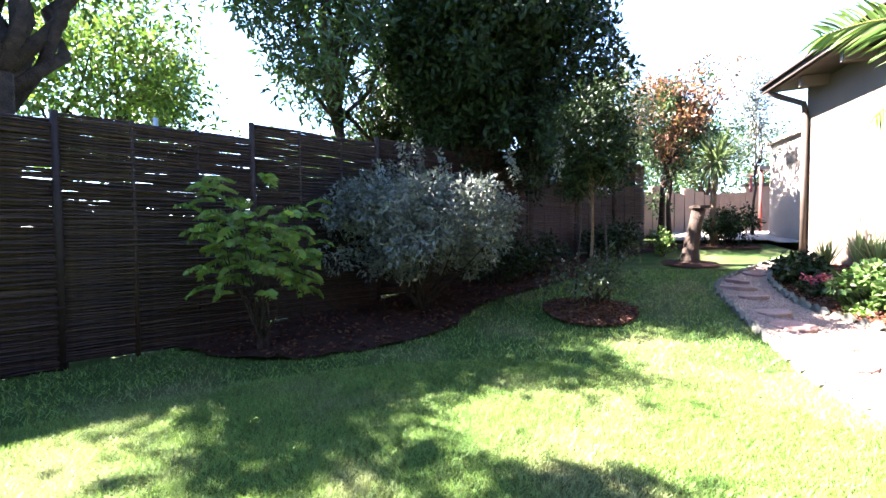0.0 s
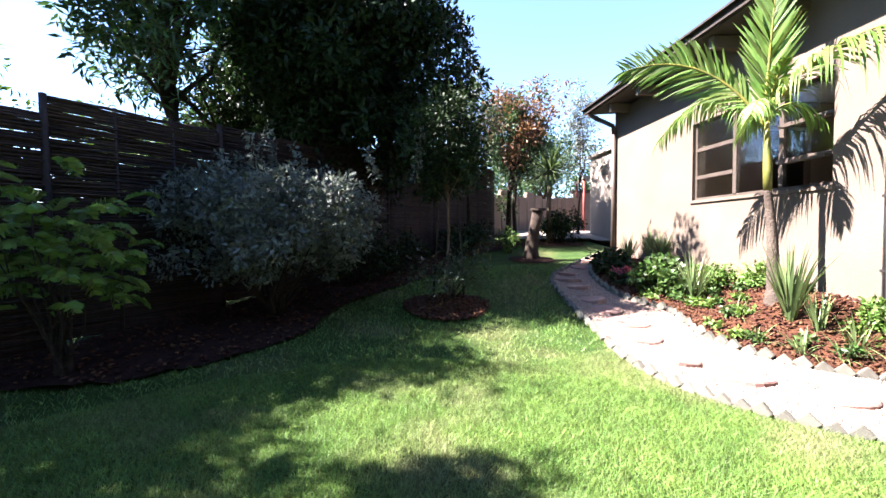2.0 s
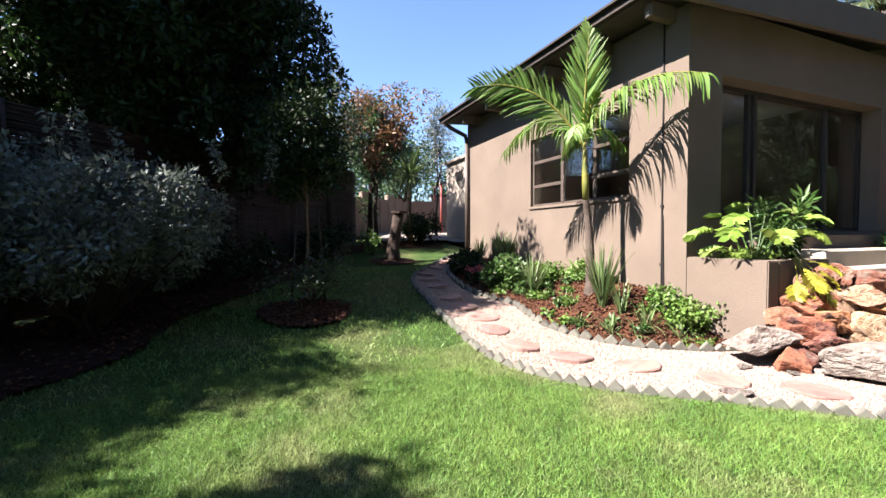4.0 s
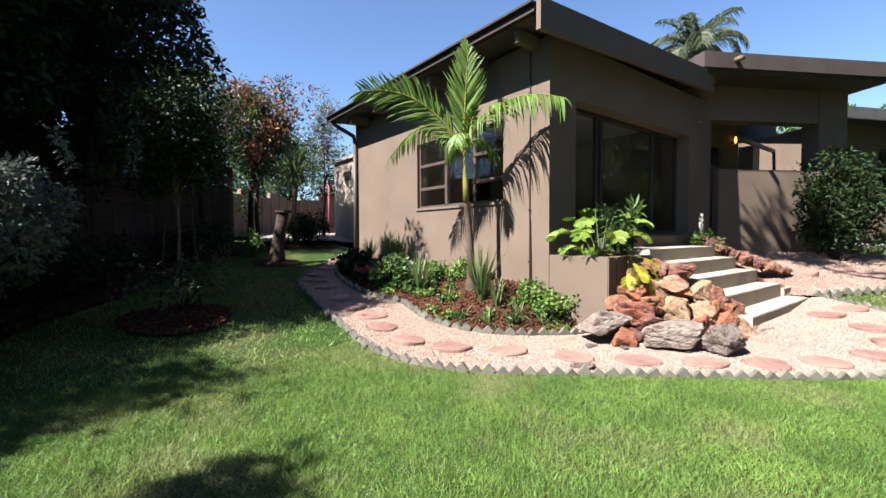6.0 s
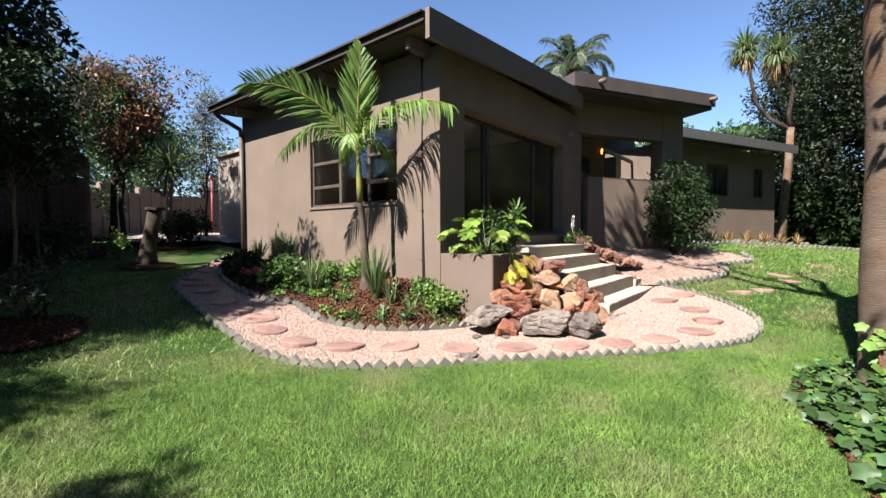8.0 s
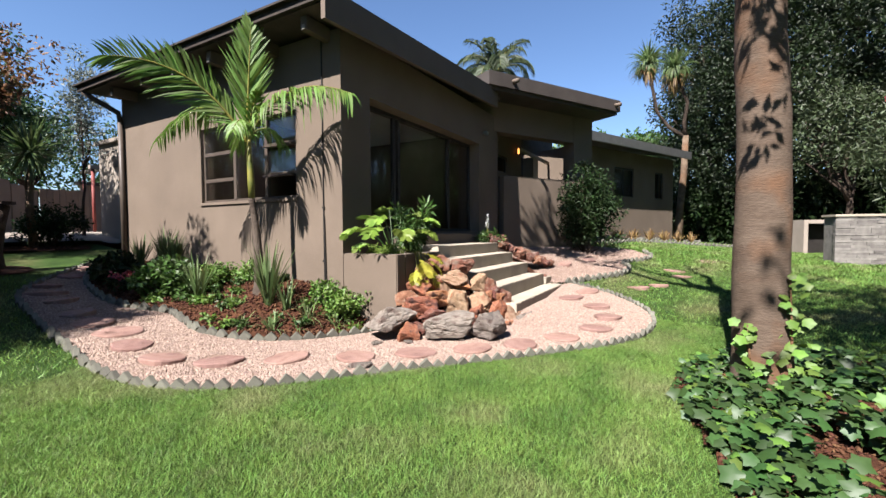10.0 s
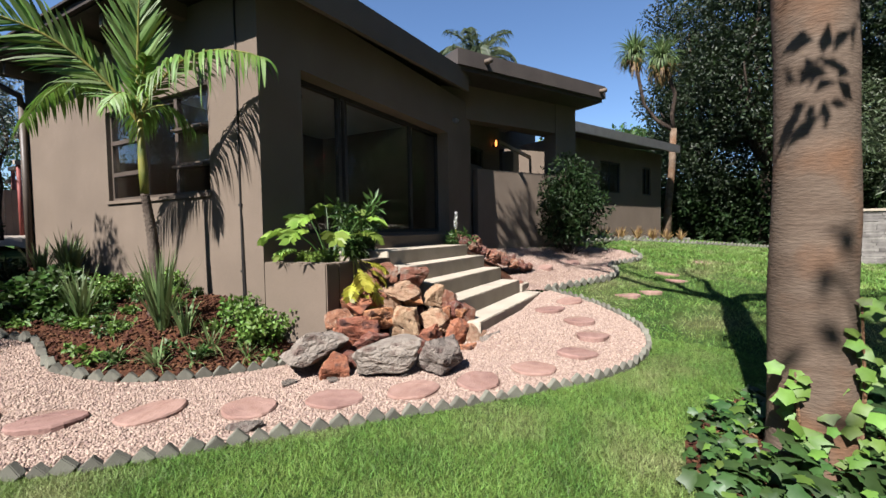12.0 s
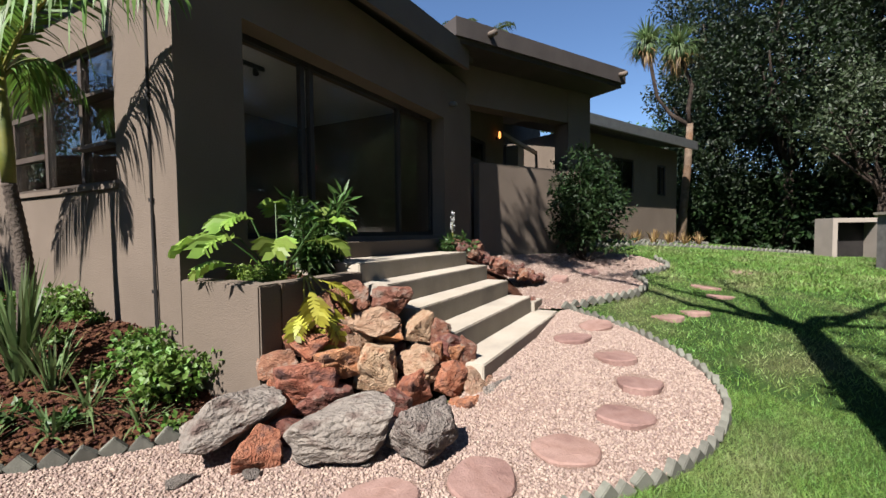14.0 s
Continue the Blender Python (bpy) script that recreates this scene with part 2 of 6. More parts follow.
def ground_z(x, y):
    """Height of the ground: level near the walk, rising to the back of the house and to the far garden."""
    x, y = np.asarray(x, dtype=float), np.asarray(y, dtype=float)
    u = np.maximum(y - 4.0, 0)
    north = np.minimum(np.where(u < 1, 0.055 * u * u, 0.055 + 0.11 * (u - 1)), 1.3) * (1 - smoothstep((x - 7.0) / 1.5))
    east = np.minimum(0.095 * np.maximum(x - 7.6, 0), 0.95) * np.clip(0.45 + 0.1 * (y + 3.5), 0.45, 1) + 0.2 * np.clip(y - 2.5, 0, 3.5) * np.clip((x - 10) / 2, 0, 1)
    foot = 0.15 * smoothstep((y - 1.5) / 1.2) * smoothstep((x - 7.2) / 0.7) * (1 - smoothstep((x - 11.5) / 1.0)) * (1 - smoothstep((y - 4.5) / 0.5))
    return np.maximum(np.maximum(north, east), foot)


def gz(x, y):
    return float(ground_z(x, y))


def inside(poly, x, y):
    poly = np.asarray(poly)
    r = np.zeros(np.shape(x), dtype=bool)
    for (x1, y1), (x2, y2) in zip(poly, np.roll(poly, -1, axis=0)):
        c = (y1 > y) != (y2 > y)
        r ^= c & (x < (x2 - x1) * (y - y1) / (y2 - y1 + 1e-12) + x1)
    return r


def edge_dist(line, x, y):
    line = np.asarray(line, dtype=float)
    d = np.full(np.shape(x), 1e9)
    for a, b in zip(line, line[1:]):
        ab = b - a
        t = np.clip(((x - a[0]) * ab[0] + (y - a[1]) * ab[1]) / (ab @ ab), 0, 1)
        d = np.minimum(d, np.hypot(x - a[0] - t * ab[0], y - a[1] - t * ab[1]))
    return d


def rounded(line, n=3, closed=False):
    """Chaikin smoothing of a polyline."""
    p = np.asarray(line, dtype=float)
    for _ in range(n):
        if closed:
            q = np.roll(p, -1, axis=0)
            p = np.stack([0.75 * p + 0.25 * q, 0.25 * p + 0.75 * q], 1).reshape(-1, 2)
        else:
            q = np.stack([0.75 * p[:-1] + 0.25 * p[1:], 0.25 * p[:-1] + 0.75 * p[1:]], 1).reshape(-1, 2)
            p = np.concatenate([p[:1], q, p[-1:]])
    return p


def sheet(name, poly, cell, height, material):
    """A thin sheet of ground over a polygon, lying on the height function."""
    poly = np.asarray(poly)
    x0, y0 = poly.min(0) - cell
    x1, y1 = poly.max(0) + cell
    nx, ny = int((x1 - x0) / cell) + 1, int((y1 - y0) / cell) + 1
    gx, gy = np.meshgrid(x0 + cell * np.arange(nx), y0 + cell * np.arange(ny), indexing="ij")
    keep = inside(poly, gx[:-1, :-1] + cell / 2, gy[:-1, :-1] + cell / 2)
    idx = np.arange(nx * ny).reshape(nx, ny)
    f = np.stack([idx[:-1, :-1][keep], idx[1:, :-1][keep], idx[1:, 1:][keep], idx[:-1, 1:][keep]], 1)
    used, inv = np.unique(f, return_inverse=True)
    v = np.stack([gx.ravel(), gy.ravel(), height(gx, gy).ravel()], 1)[used]
    return mesh_np(name, v, inv.reshape(-1, 4), material, True)


def along(line, step, start=0.0):
    """Points and headings at even steps along a polyline."""
    p = np.asarray(line, dtype=float)
    seg = np.hypot(*(p[1:] - p[:-1]).T)
    s = np.concatenate([[0], np.cumsum(seg)])
    out = []
    for d in np.arange(start, s[-1], step):
        i = min(np.searchsorted(s, d, side="right") - 1, len(seg) - 1)
        t = (p[i + 1] - p[i]) / seg[i]
        out.append((*(p[i] + t * (d - s[i])), math.atan2(t[1], t[0])))
    return out


rng = np.random.default_rng(7)

# ---- plan of the garden ----
PATH_OUT = rounded([(6.3, 11.62), (5.75, 11.1), (5.2, 10.46), (4.43, 9.53), (3.9, 8.68), (3.78, 7.7), (3.66, 6.8), (3.6, 5.9), (3.52, 5.3), (3.6, 4.75), (3.82, 4.25), (4.1, 3.85),
                    (4.5, 3.48), (4.95, 3.12), (5.4, 2.7), (5.93, 2.2), (6.7, 1.58), (7.2, 1.2), (7.85, 0.93), (8.42, 0.9), (8.95, 1.05), (9.44, 1.35), (9.95, 1.78), (10.5, 2.55)], 2)
BED_EDGE = rounded([(6.36, 4.12), (5.95, 4.25), (5.54, 4.5), (5.16, 4.78), (4.85, 5.2), (4.72, 5.7), (4.82, 6.15), (4.95, 6.7), (4.72, 7.1), (4.62, 7.5), (4.66, 8.2), (4.95, 9.4), (5.6, 10.6), (6.38, 11.3)], 2)
PATH = np.concatenate([PATH_OUT, [(10.2, 2.75), (7.4, 2.8), (7.0, 3.4), (6.36, 4.12)], BED_EDGE[1:]])
BED = np.concatenate([BED_EDGE, [(6.45, 11.3), (6.45, 4.0)]])
GRAVEL2 = rounded([(10.25, 2.7), (10.9, 2.3), (11.7, 1.72), (12.5, 1.66), (13.1, 2.05), (14.2, 1.25), (15.3, 1.7), (16.0, 2.6), (14.6, 3.4), (12.4, 4.6), (11.2, 4.8), (10.25, 4.1)], 2, True)
WEST_EDGE = rounded([(-2.9, 5.0), (-2.2, 4.86), (-1.42, 4.84), (-0.8, 5.13), (-0.29, 5.48), (0.22, 6.08), (0.32, 7.08), (0.74, 7.78), (1.44, 8.64), (2.3, 10.2), (3.0, 11.6), (3.9, 12.6), (5.0, 13.2), (6.4, 12.9), (6.6, 13.6)], 2)
WEST_BED = np.concatenate([WEST_EDGE, [(6.6, 13.7), (3.55, 13.9), (-2.95, 4.9)]])
IVY_BED = rounded([(3.7, 0.0), (4.15, 0.28), (4.6, 0.36), (5.5, 0.55), (5.95, 0.62), (6.45, 0.55), (6.9, 0.34), (7.3, 0.0), (7.5, -0.8), (7.6, -1.5), (5.4, -2.2), (3.8, -1.4)], 2, True)
TREE_BED = [(1.9 + 0.62 * math.cos(a) * (1 + 0.06 * math.sin(3 * a)), 7.1 + 0.66 * math.sin(a)) for a in np.linspace(0, 2 * math.pi, 40, endpoint=False)]
STUMP_BED = [(4.2 + 0.55 * math.cos(a), 10.88 + 0.5 * math.sin(a)) for a in np.linspace(0, 2 * math.pi, 32, endpoint=False)]
FENCE_A, FENCE_H = Vector((-3.64, 3.86, 0)), radians(35.0)
FENCE_D = Vector((math.sin(FENCE_H), math.cos(FENCE_H), 0))


def bed_z(x, y):
    d = edge_dist(BED_EDGE, x, y)
    return ground_z(x, y) + 0.03 + smoothstep(d / 1.5) * np.clip(0.42 - 0.06 * np.maximum(np.asarray(y) - 5.5, 0), 0.1, 0.42)


# ---- ground ----
def axis(lo, hi, step, far):
    a, g, s = np.arange(lo, hi + 1e-6, step), [], step
    e = hi
    while e < far:
        s *= 1.35
        e += s
        g.append(e)
    h, s, e = [], step, lo
    while e > -far:
        s *= 1.35
        e -= s
        h.append(e)
    return np.concatenate([h[::-1], a, g])


gx, gy = np.meshgrid(axis(-6, 18, 0.2, 1500), axis(-4, 15, 0.2, 1500), indexing="ij")
gi = np.arange(gx.size).reshape(gx.shape)
gf = np.stack([gi[:-1, :-1], gi[1:, :-1], gi[1:, 1:], gi[:-1, 1:]], -1).reshape(-1, 4)
ghz = ground_z(gx, gy) + 0.012 * np.sin(gx * 1.7 + 0.6) * np.cos(gy * 1.3)
ground = new("ground", mesh_np("ground", np.stack([gx, gy, ghz - 0.015], -1).reshape(-1, 3), gf, M["lawn"], True))
tagged(ground, "green mown lawn with a few dry patches", "lawn", kind="structure")
path = new("gravel_path", sheet("gravel_path", PATH, 0.05, lambda x, y: ground_z(x, y) + 0.012, M["gravel"]))
tagged(path, "curved path of fine pinkish gravel", "path", kind="structure")
court = new("gravel_court", sheet("gravel_court", GRAVEL2, 0.07, lambda x, y: ground_z(x, y) + 0.035, M["gravel"]))
tagged(court, "gravel patch in dappled shade beside the steps", "path", kind="structure")
bed = new("flower_bed", sheet("flower_bed", BED, 0.06, lambda x, y: bed_z(x, y) + 0.02 * np.sin(x * 9) * np.sin(y * 11 + x * 3), M["soil"]))
tagged(bed, "raised flower bed of red-brown soil along the wall", "flower bed", kind="structure")
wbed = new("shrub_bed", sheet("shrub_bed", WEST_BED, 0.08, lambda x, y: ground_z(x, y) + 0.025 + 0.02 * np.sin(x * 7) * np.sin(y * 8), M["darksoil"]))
tagged(wbed, "dark mulched shrub bed along the fence", "flower bed", kind="structure")
tbed = new("tree_bed", sheet("tree_bed", TREE_BED, 0.04, lambda x, y: ground_z(x, y) + 0.02 + 0.14 * smoothstep(1 - np.hypot(x - 1.9, y - 7.1) / 0.62), M["soil"]))
tagged(tbed, "round mulched mound under a small tree", "flower bed", kind="structure")
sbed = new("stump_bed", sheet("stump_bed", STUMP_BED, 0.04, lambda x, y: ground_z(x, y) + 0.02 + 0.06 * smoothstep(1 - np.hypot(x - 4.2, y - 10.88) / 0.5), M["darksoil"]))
tagged(sbed, "round dark soil patch round a stump", "flower bed", kind="structure")
ibed = new("ivy_bed", sheet("ivy_bed", IVY_BED, 0.06, lambda x, y: ground_z(x, y) + 0.02 + 0.012 * np.sin(x * 9) * np.sin(y * 11), M["soil"]))
tagged(ibed, "bed of red-brown soil under the ivy", "flower bed", kind="structure")

# ---- house ----
WX, FY = 6.43, 4.9          # west wall face, front wall face
WIN = (5.85, 8.4, 1.9, 3.25)  # west window: y0, y1, z0, z1
DOOR = (7.08, 11.15, 1.36, 3.46)  # glazed front: x0, x1, z0, z1
wall_w = single("wall_west", boxes((WX, FY, -0.3, WX + 0.25, 11.32, WIN[2]), (WX, FY, WIN[3], WX + 0.25, 11.32, 4.28), (WX, FY, WIN[2], WX + 0.25, WIN[0], WIN[3]), (WX, WIN[1], WIN[2], WX + 0.25, 11.32, WIN[3])),
                M["plaster"], "taupe plastered house wall with a window", "wall", kind="structure")
wall_f = single("wall_front", boxes((WX + 0.25, FY, -0.3, 12.3, FY + 0.5, DOOR[2]), (WX + 0.25, FY, DOOR[3], 12.3, FY + 0.5, 4.33), (WX + 0.25, FY, DOOR[2], DOOR[0], FY + 0.5, DOOR[3]), (DOOR[1], FY, DOOR[2], 12.3, FY + 0.5, DOOR[3])),
                M["plaster"], "taupe plastered front wall round a glazed opening", "wall", kind="structure")
wall_n = single("wall_north", boxes((WX + 0.25, 11.07, -0.3, 16, 11.32, 4.2)), M["plaster"], "taupe plastered back wall", "wall", kind="structure")
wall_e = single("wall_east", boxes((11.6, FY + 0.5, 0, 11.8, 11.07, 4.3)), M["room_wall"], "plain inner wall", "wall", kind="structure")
room_floor = single("floor", boxes((WX + 0.25, FY + 0.5, 1.2, 11.6, 11.07, 1.33)), M["tile"], "tiled floor of the room behind the glass", "floor", kind="structure")
room_ceil = single("ceiling", boxes((WX + 0.25, FY + 0.5, 3.85, 11.6, 11.07, 3.9)), M["ceiling_paint"], "off-white ceiling of the room", "ceiling", kind="structure")
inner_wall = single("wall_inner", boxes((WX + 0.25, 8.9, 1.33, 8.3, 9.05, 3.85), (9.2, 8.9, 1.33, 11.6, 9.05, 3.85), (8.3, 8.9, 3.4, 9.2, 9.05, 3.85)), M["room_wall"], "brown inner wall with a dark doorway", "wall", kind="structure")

# roof: a slab rising gently to the east, with a deep fascia board at the front
bm = bmesh.new()
RT = lambda x: 4.47 + (x - 5.83) * 0.053
for (x0, x1, y0, y1, dz0, dz1) in ((5.86, 11.9, 4.66, 11.62, -0.16, -0.02),):
    vs = [bm.verts.new((x, y, RT(x) + dz)) for dz in (dz0, dz1) for y in (y0, y1) for x in (x0, x1)]
    for q in ((0, 2, 3, 1), (4, 5, 7, 6), (0, 1, 5, 4), (2, 6, 7, 3), (0, 4, 6, 2), (1, 3, 7, 5)):
        bm.faces.new([vs[i] for i in q])
roof = single("roof", bm, M["roof"], "low-pitched roof slab over the garden wing", "roof", kind="structure")
bm = bmesh.new()
vs = [bm.verts.new((x, y, RT(x) + dz)) for dz in (-0.39, 0.03) for y in (4.58, 4.655) for x in (5.83, 11.55)]
for q in ((0, 2, 3, 1), (4, 5, 7, 6), (0, 1, 5, 4), (2, 6, 7, 3), (0, 4, 6, 2), (1, 3, 7, 5)):
    bm.faces.new([vs[i] for i in q])
fascia = single("fascia", bm, M["fascia"], "deep brown fascia board along the roof front", "trim", kind="structure")
gutter = thing("gutter", (5.84, 8, 4.3), "dark brown box gutter along the eave", "gutter")
part("channel", boxes((5.8, 4.665, 4.33, 5.855, 11.75, 4.44), (5.74, 4.665, 4.43, 5.855, 11.75, 4.46)), M["darkwood"], gutter)
pipe = thing("downpipe", (6.36, 11.2, 0.7), "brown metal downpipe at the house corner", "downpipe")
bm = bmesh.new()
tube(bm, [(6.36, 11.24, 0.62), (6.36, 11.24, 3.75)], [0.055] * 2, 10)
part("pipe", bm, M["steel"], pipe, smooth=True)
bm = bmesh.new()
tube(bm, [(6.36, 11.24, 3.75), (6.34, 11.26, 3.95), (6.0, 11.5, 4.2), (5.85, 11.6, 4.33)], [0.055] * 4, 10)
part("swan_neck", bm, M["steel"], pipe, smooth=True)
for y in (5.14, 6.25, 7.35, 8.42, 9.47, 10.66):
    single("rafter", boxes((5.98, y - 0.06, 4.12, 6.43, y + 0.06, 4.31), bevel=0.006), M["fascia"], "painted rafter end under the eave", "rafter", "rafters under the eave")
    single("bolt_plate", boxes((5.972, y - 0.025, 4.13, 5.98, y + 0.025, 4.19)), M["whitewall"], "small pale cap on a rafter end", "cap", "caps on the rafters")
conduit = thing("wall_cable", (6.42, 5.26, 0.5), "dark cable running down the house wall", "cable")
bm = bmesh.new()
tube(bm, [(6.418, 5.26, 0.38), (6.418, 5.265, 1.6), (6.418, 5.26, 3.9), (6.418, 5.26, 4.28)], [0.011] * 4, 6)
part("cable", bm, M["cable"], conduit)
bm = bmesh.new()
tube(bm, [(6.414, 5.22, 0.4), (6.412, 5.235, 1.0), (6.412, 5.252, 1.6)], [0.009] * 3, 6)
part("loose_cable", bm, M["cable"], conduit)
for z in (0.9, 1.7, 2.6, 3.5):
    part("clip", boxes((6.405, 5.24, z, 6.43, 5.29, z + 0.03)), M["cable"], conduit)


# west window: steel frame of three bays
def window_bays():
    w = thing("window_1", (WX, 7.1, WIN[2]), "brown steel window with opening lights in the house wall", "window", kind="structure")
    y0, y1, z0, z1 = WIN
    x0, x1 = WX + 0.06, WX + 0.11
    f = 0.045
    part("frame", boxes((x0, y0, z0, x1, y1, z0 + f), (x0, y0, z1 - f, x1, y1, z1), (x0, y0, z0 + f, x1, y0 + f, z1 - f), (x0, y1 - f, z0 + f, x1, y1, z1 - f)), M["steel"], w)
    for y in (6.62, 7.46):
        part("mullion", boxes((x0 - 0.015, y - 0.035, z0 + f, x1, y + 0.035, z1 - f)), M["steel"], w)
    bays = ((y0 + f, 6.585, (2.3, 2.78)), (6.655, 7.425, ()), (7.495, y1 - f, (2.3, 2.78)))
    for a, b, bars in bays:
        zs = [z0 + f, *bars, z1 - f]
        for zb in bars:
            part("transom", boxes((x0 - 0.02, a, zb - 0.03, x1, b, zb + 0.03)), M["steel"], w)
        for lo, hi in zip(zs, zs[1:]):
            lo, hi = lo + (0.03 if lo != zs[0] else 0), hi - (0.03 if hi != zs[-1] else 0)
            g = part("pane", boxes((x0 + 0.02, a, lo, x0 + 0.026, b, hi)), M["glass"], w, "clear glass pane")
            g.visible_shadow = False
    for zb in (2.3, 2.78):
        part("open_sash", boxes((x0 - 0.12, 5.9, zb - 0.05, x0 - 0.02, 6.57, zb - 0.02)), M["steel"], w, "steel sash standing ajar")
    part("sill", boxes((WX - 0.03, y0 - 0.03, z0 - 0.05, WX + 0.06, y1 + 0.03, z0 - 0.002)), M["plaster"], w)
    return w


window_bays()


def glazed_front():
    w = thing("window_2", (9.1, 5.19, DOOR[2]), "dark framed sliding glass doors in the front wall", "window", kind="structure")
    x0, x1, z0, z1 = DOOR
    ya, yb, f = 5.16, 5.22, 0.06
    part("frame", boxes((x0, ya, z0, x1, yb, z0 + f), (x0, ya, z1 - f, x1, yb, z1), (x0, ya, z0 + f, x0 + f, yb, z1 - f), (x1 - f, ya, z0 + f, x1, yb, z1 - f)), M["frame"], w)
    for a, b in ((8.03, 8.09), (8.17, 8.23), (10.04, 10.11)):
        part("stile", boxes((a, ya - 0.01, z0 + f, b, yb, z1 - f)), M["frame"], w)
    for a, b in ((x0 + f, 8.03), (8.09, 8.17), (8.23, 10.04), (10.11, x1 - f)):
        g = part("pane", boxes((a, 5.187, z0 + f, b, 5.193, z1 - f)), M["glass"], w, "large clear glass pane")
        g.visible_shadow = False
    return w


glazed_front()
lamp = thing("spot_rail", (8.2, 6.6, 3.84), "ceiling rail with small lit spotlights", "ceiling light")
part("rail", boxes((7.9, 6.58, 3.79, 8.7, 6.62, 3.848)), M["frame"], lamp)
for x in (8.0, 8.55):
    bm = bmesh.new()
    tube(bm, [(x, 6.6, 3.79), (x - 0.02, 6.56, 3.7)], [0.03, 0.045], 10)
    s = part("spot_head", bm, M["frame"], lamp)
    if x < 8.3:
        bm = bmesh.new()
        tube(bm, [(x - 0.02, 6.56, 3.698), (x - 0.022, 6.556, 3.69)], [0.035, 0.035], 10)
        part("lens", bm, M["spot"], s, "glowing lamp face")

# raised planter beside the steps
planter = thing("planter_wall", (6.9, 4.4, 0.2), "low plastered planter wall in house colour", "planter", kind="structure")
part("side_wall", boxes((6.43, 3.93, -0.2, 6.63, 4.9, 1.035), bevel=0.012), M["plaster"], planter)
part("front_wall", boxes((6.63, 3.935, -0.2, 7.62, 4.12, 1.03), bevel=0.012), M["plaster"], planter)
part("soil", boxes((6.63, 4.12, 0.2, 7.62, 4.9, 0.97)), M["soil"], planter)

# steps
STEPS = ((3.98, 4.9, 1.11), (3.65, 3.98, 0.92), (3.33, 3.65, 0.715), (3.0, 3.33, 0.505), (2.67, 3.0, 0.29))
stair = thing("steps", (8.9, 3.4, 0.1), "wide smooth concrete steps up to the house", "steps", kind="structure")
for i, (y0, y1, z) in enumerate(STEPS):
    part("step" if i else "landing", boxes((7.62, y0, -0.2 if i < 4 else 0.0, 10.1 if i < 4 else 10.3, y1 - (0 if i == 0 else 0.0), z), bevel=0.01), M["concrete"], stair)
part("threshold", boxes((7.62, 4.62, 1.112, 11.15, 4.9, 1.3)), M["plaster"], stair)
part("kerb", boxes((10.1, 2.95, 0.0, 10.5, 3.05, 0.42), bevel=0.008), M["concrete"], stair)
terrace = single("terrace", boxes((10.1, 4.5, 0.0, 12.3, 4.9, 1.0)), M["concrete"], "concrete terrace slab beside the landing", "terrace", kind="structure")

# angled porch wing
WH = radians(119.4)
WD, WN = Vector((math.sin(WH), math.cos(WH), 0)), Vector((-math.cos(WH), math.sin(WH), 0))
PO = Matrix(((WD.x, WN.x, 0, 12.35), (WD.y, WN.y, 0, 4.74), (0, 0, 1, 0), (0, 0, 0, 1)))
porch_wall = single("porch_wall", boxes((0, 0, 0.4, 2.62, 0.2, 2.83), bevel=0.01, m=PO), M["plaster"], "plastered half-height porch screen wall with leafy shadows", "wall", kind="structure")
porch_pillar = single("porch_pillar", boxes((2.62, -0.02, 0.3, 3.4, 0.4, 4.72), m=PO), M["plaster"], "broad plastered porch pillar", "pillar", kind="structure")
porch_beam = single("porch_beam", boxes((-1.0, 0.0, 3.95, 2.62, 0.35, 4.72), m=PO), M["plaster"], "deep plastered beam above the porch opening", "beam", kind="structure")
canopy = thing("porch_canopy", (13, 4, 4.75), "flat overhanging porch roof slab in dark brown", "canopy", kind="structure")
part("slab", boxes((-1.05, -0.72, 4.72, 3.62, 3.2, 4.84), m=PO), M["canopy"], canopy)
part("upstand", boxes((-1.08, -0.8, 4.8, 3.66, -0.72, 5.12), (-1.08, -0.72, 4.84, -1.0, 3.2, 5.12), (3.58, -0.72, 4.84, 3.66, 3.2, 5.12), m=PO), M["canopy"], canopy)
for s in (-0.35, 3.45):
    bm = bmesh.new()
    tube(bm, [PO @ Vector((s, -0.75, 4.97)), PO @ Vector((s, -0.97, 4.95))], [0.055, 0.055], 12)
    part("spout", bm, M["fascia"], canopy, "round rainwater spout", True)
porch_back = single("wall_porch", boxes((12.3, 5.3, 0.6, 13.0, 5.5, 4.72), (14.05, 5.3, 0.6, 15.3, 5.5, 4.72), (13.0, 5.3, 0.6, 14.05, 5.5, 3.1), (13.0, 5.3, 3.58, 14.05, 5.5, 4.72)), M["plaster"], "porch back wall with a small dark window", "wall", kind="structure")
pw = thing("window_3", (13.5, 5.4, 3.1), "small dark porch window", "window", kind="structure")
part("frame", boxes((13.0, 5.36, 3.1, 14.05, 5.4, 3.14), (13.0, 5.36, 3.54, 14.05, 5.4, 3.58), (13.0, 5.36, 3.14, 13.04, 5.4, 3.54), (14.01, 5.36, 3.14, 14.05, 5.4, 3.54)), M["frame"], pw)
part("pane", boxes((13.04, 5.375, 3.14, 14.01, 5.381, 3.54)), M["glass"], pw, "dark glass pane")
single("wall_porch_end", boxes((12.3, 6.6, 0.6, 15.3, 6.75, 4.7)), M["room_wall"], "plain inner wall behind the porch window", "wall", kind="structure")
wl = thing("wall_lamp", (14.77, 5.28, 3.85), "small lit amber wall lamp in the porch", "wall lamp")
part("bracket", boxes((14.73, 5.24, 3.78, 14.81, 5.3, 3.86)), M["frame"], wl)
bm = bmesh.new()
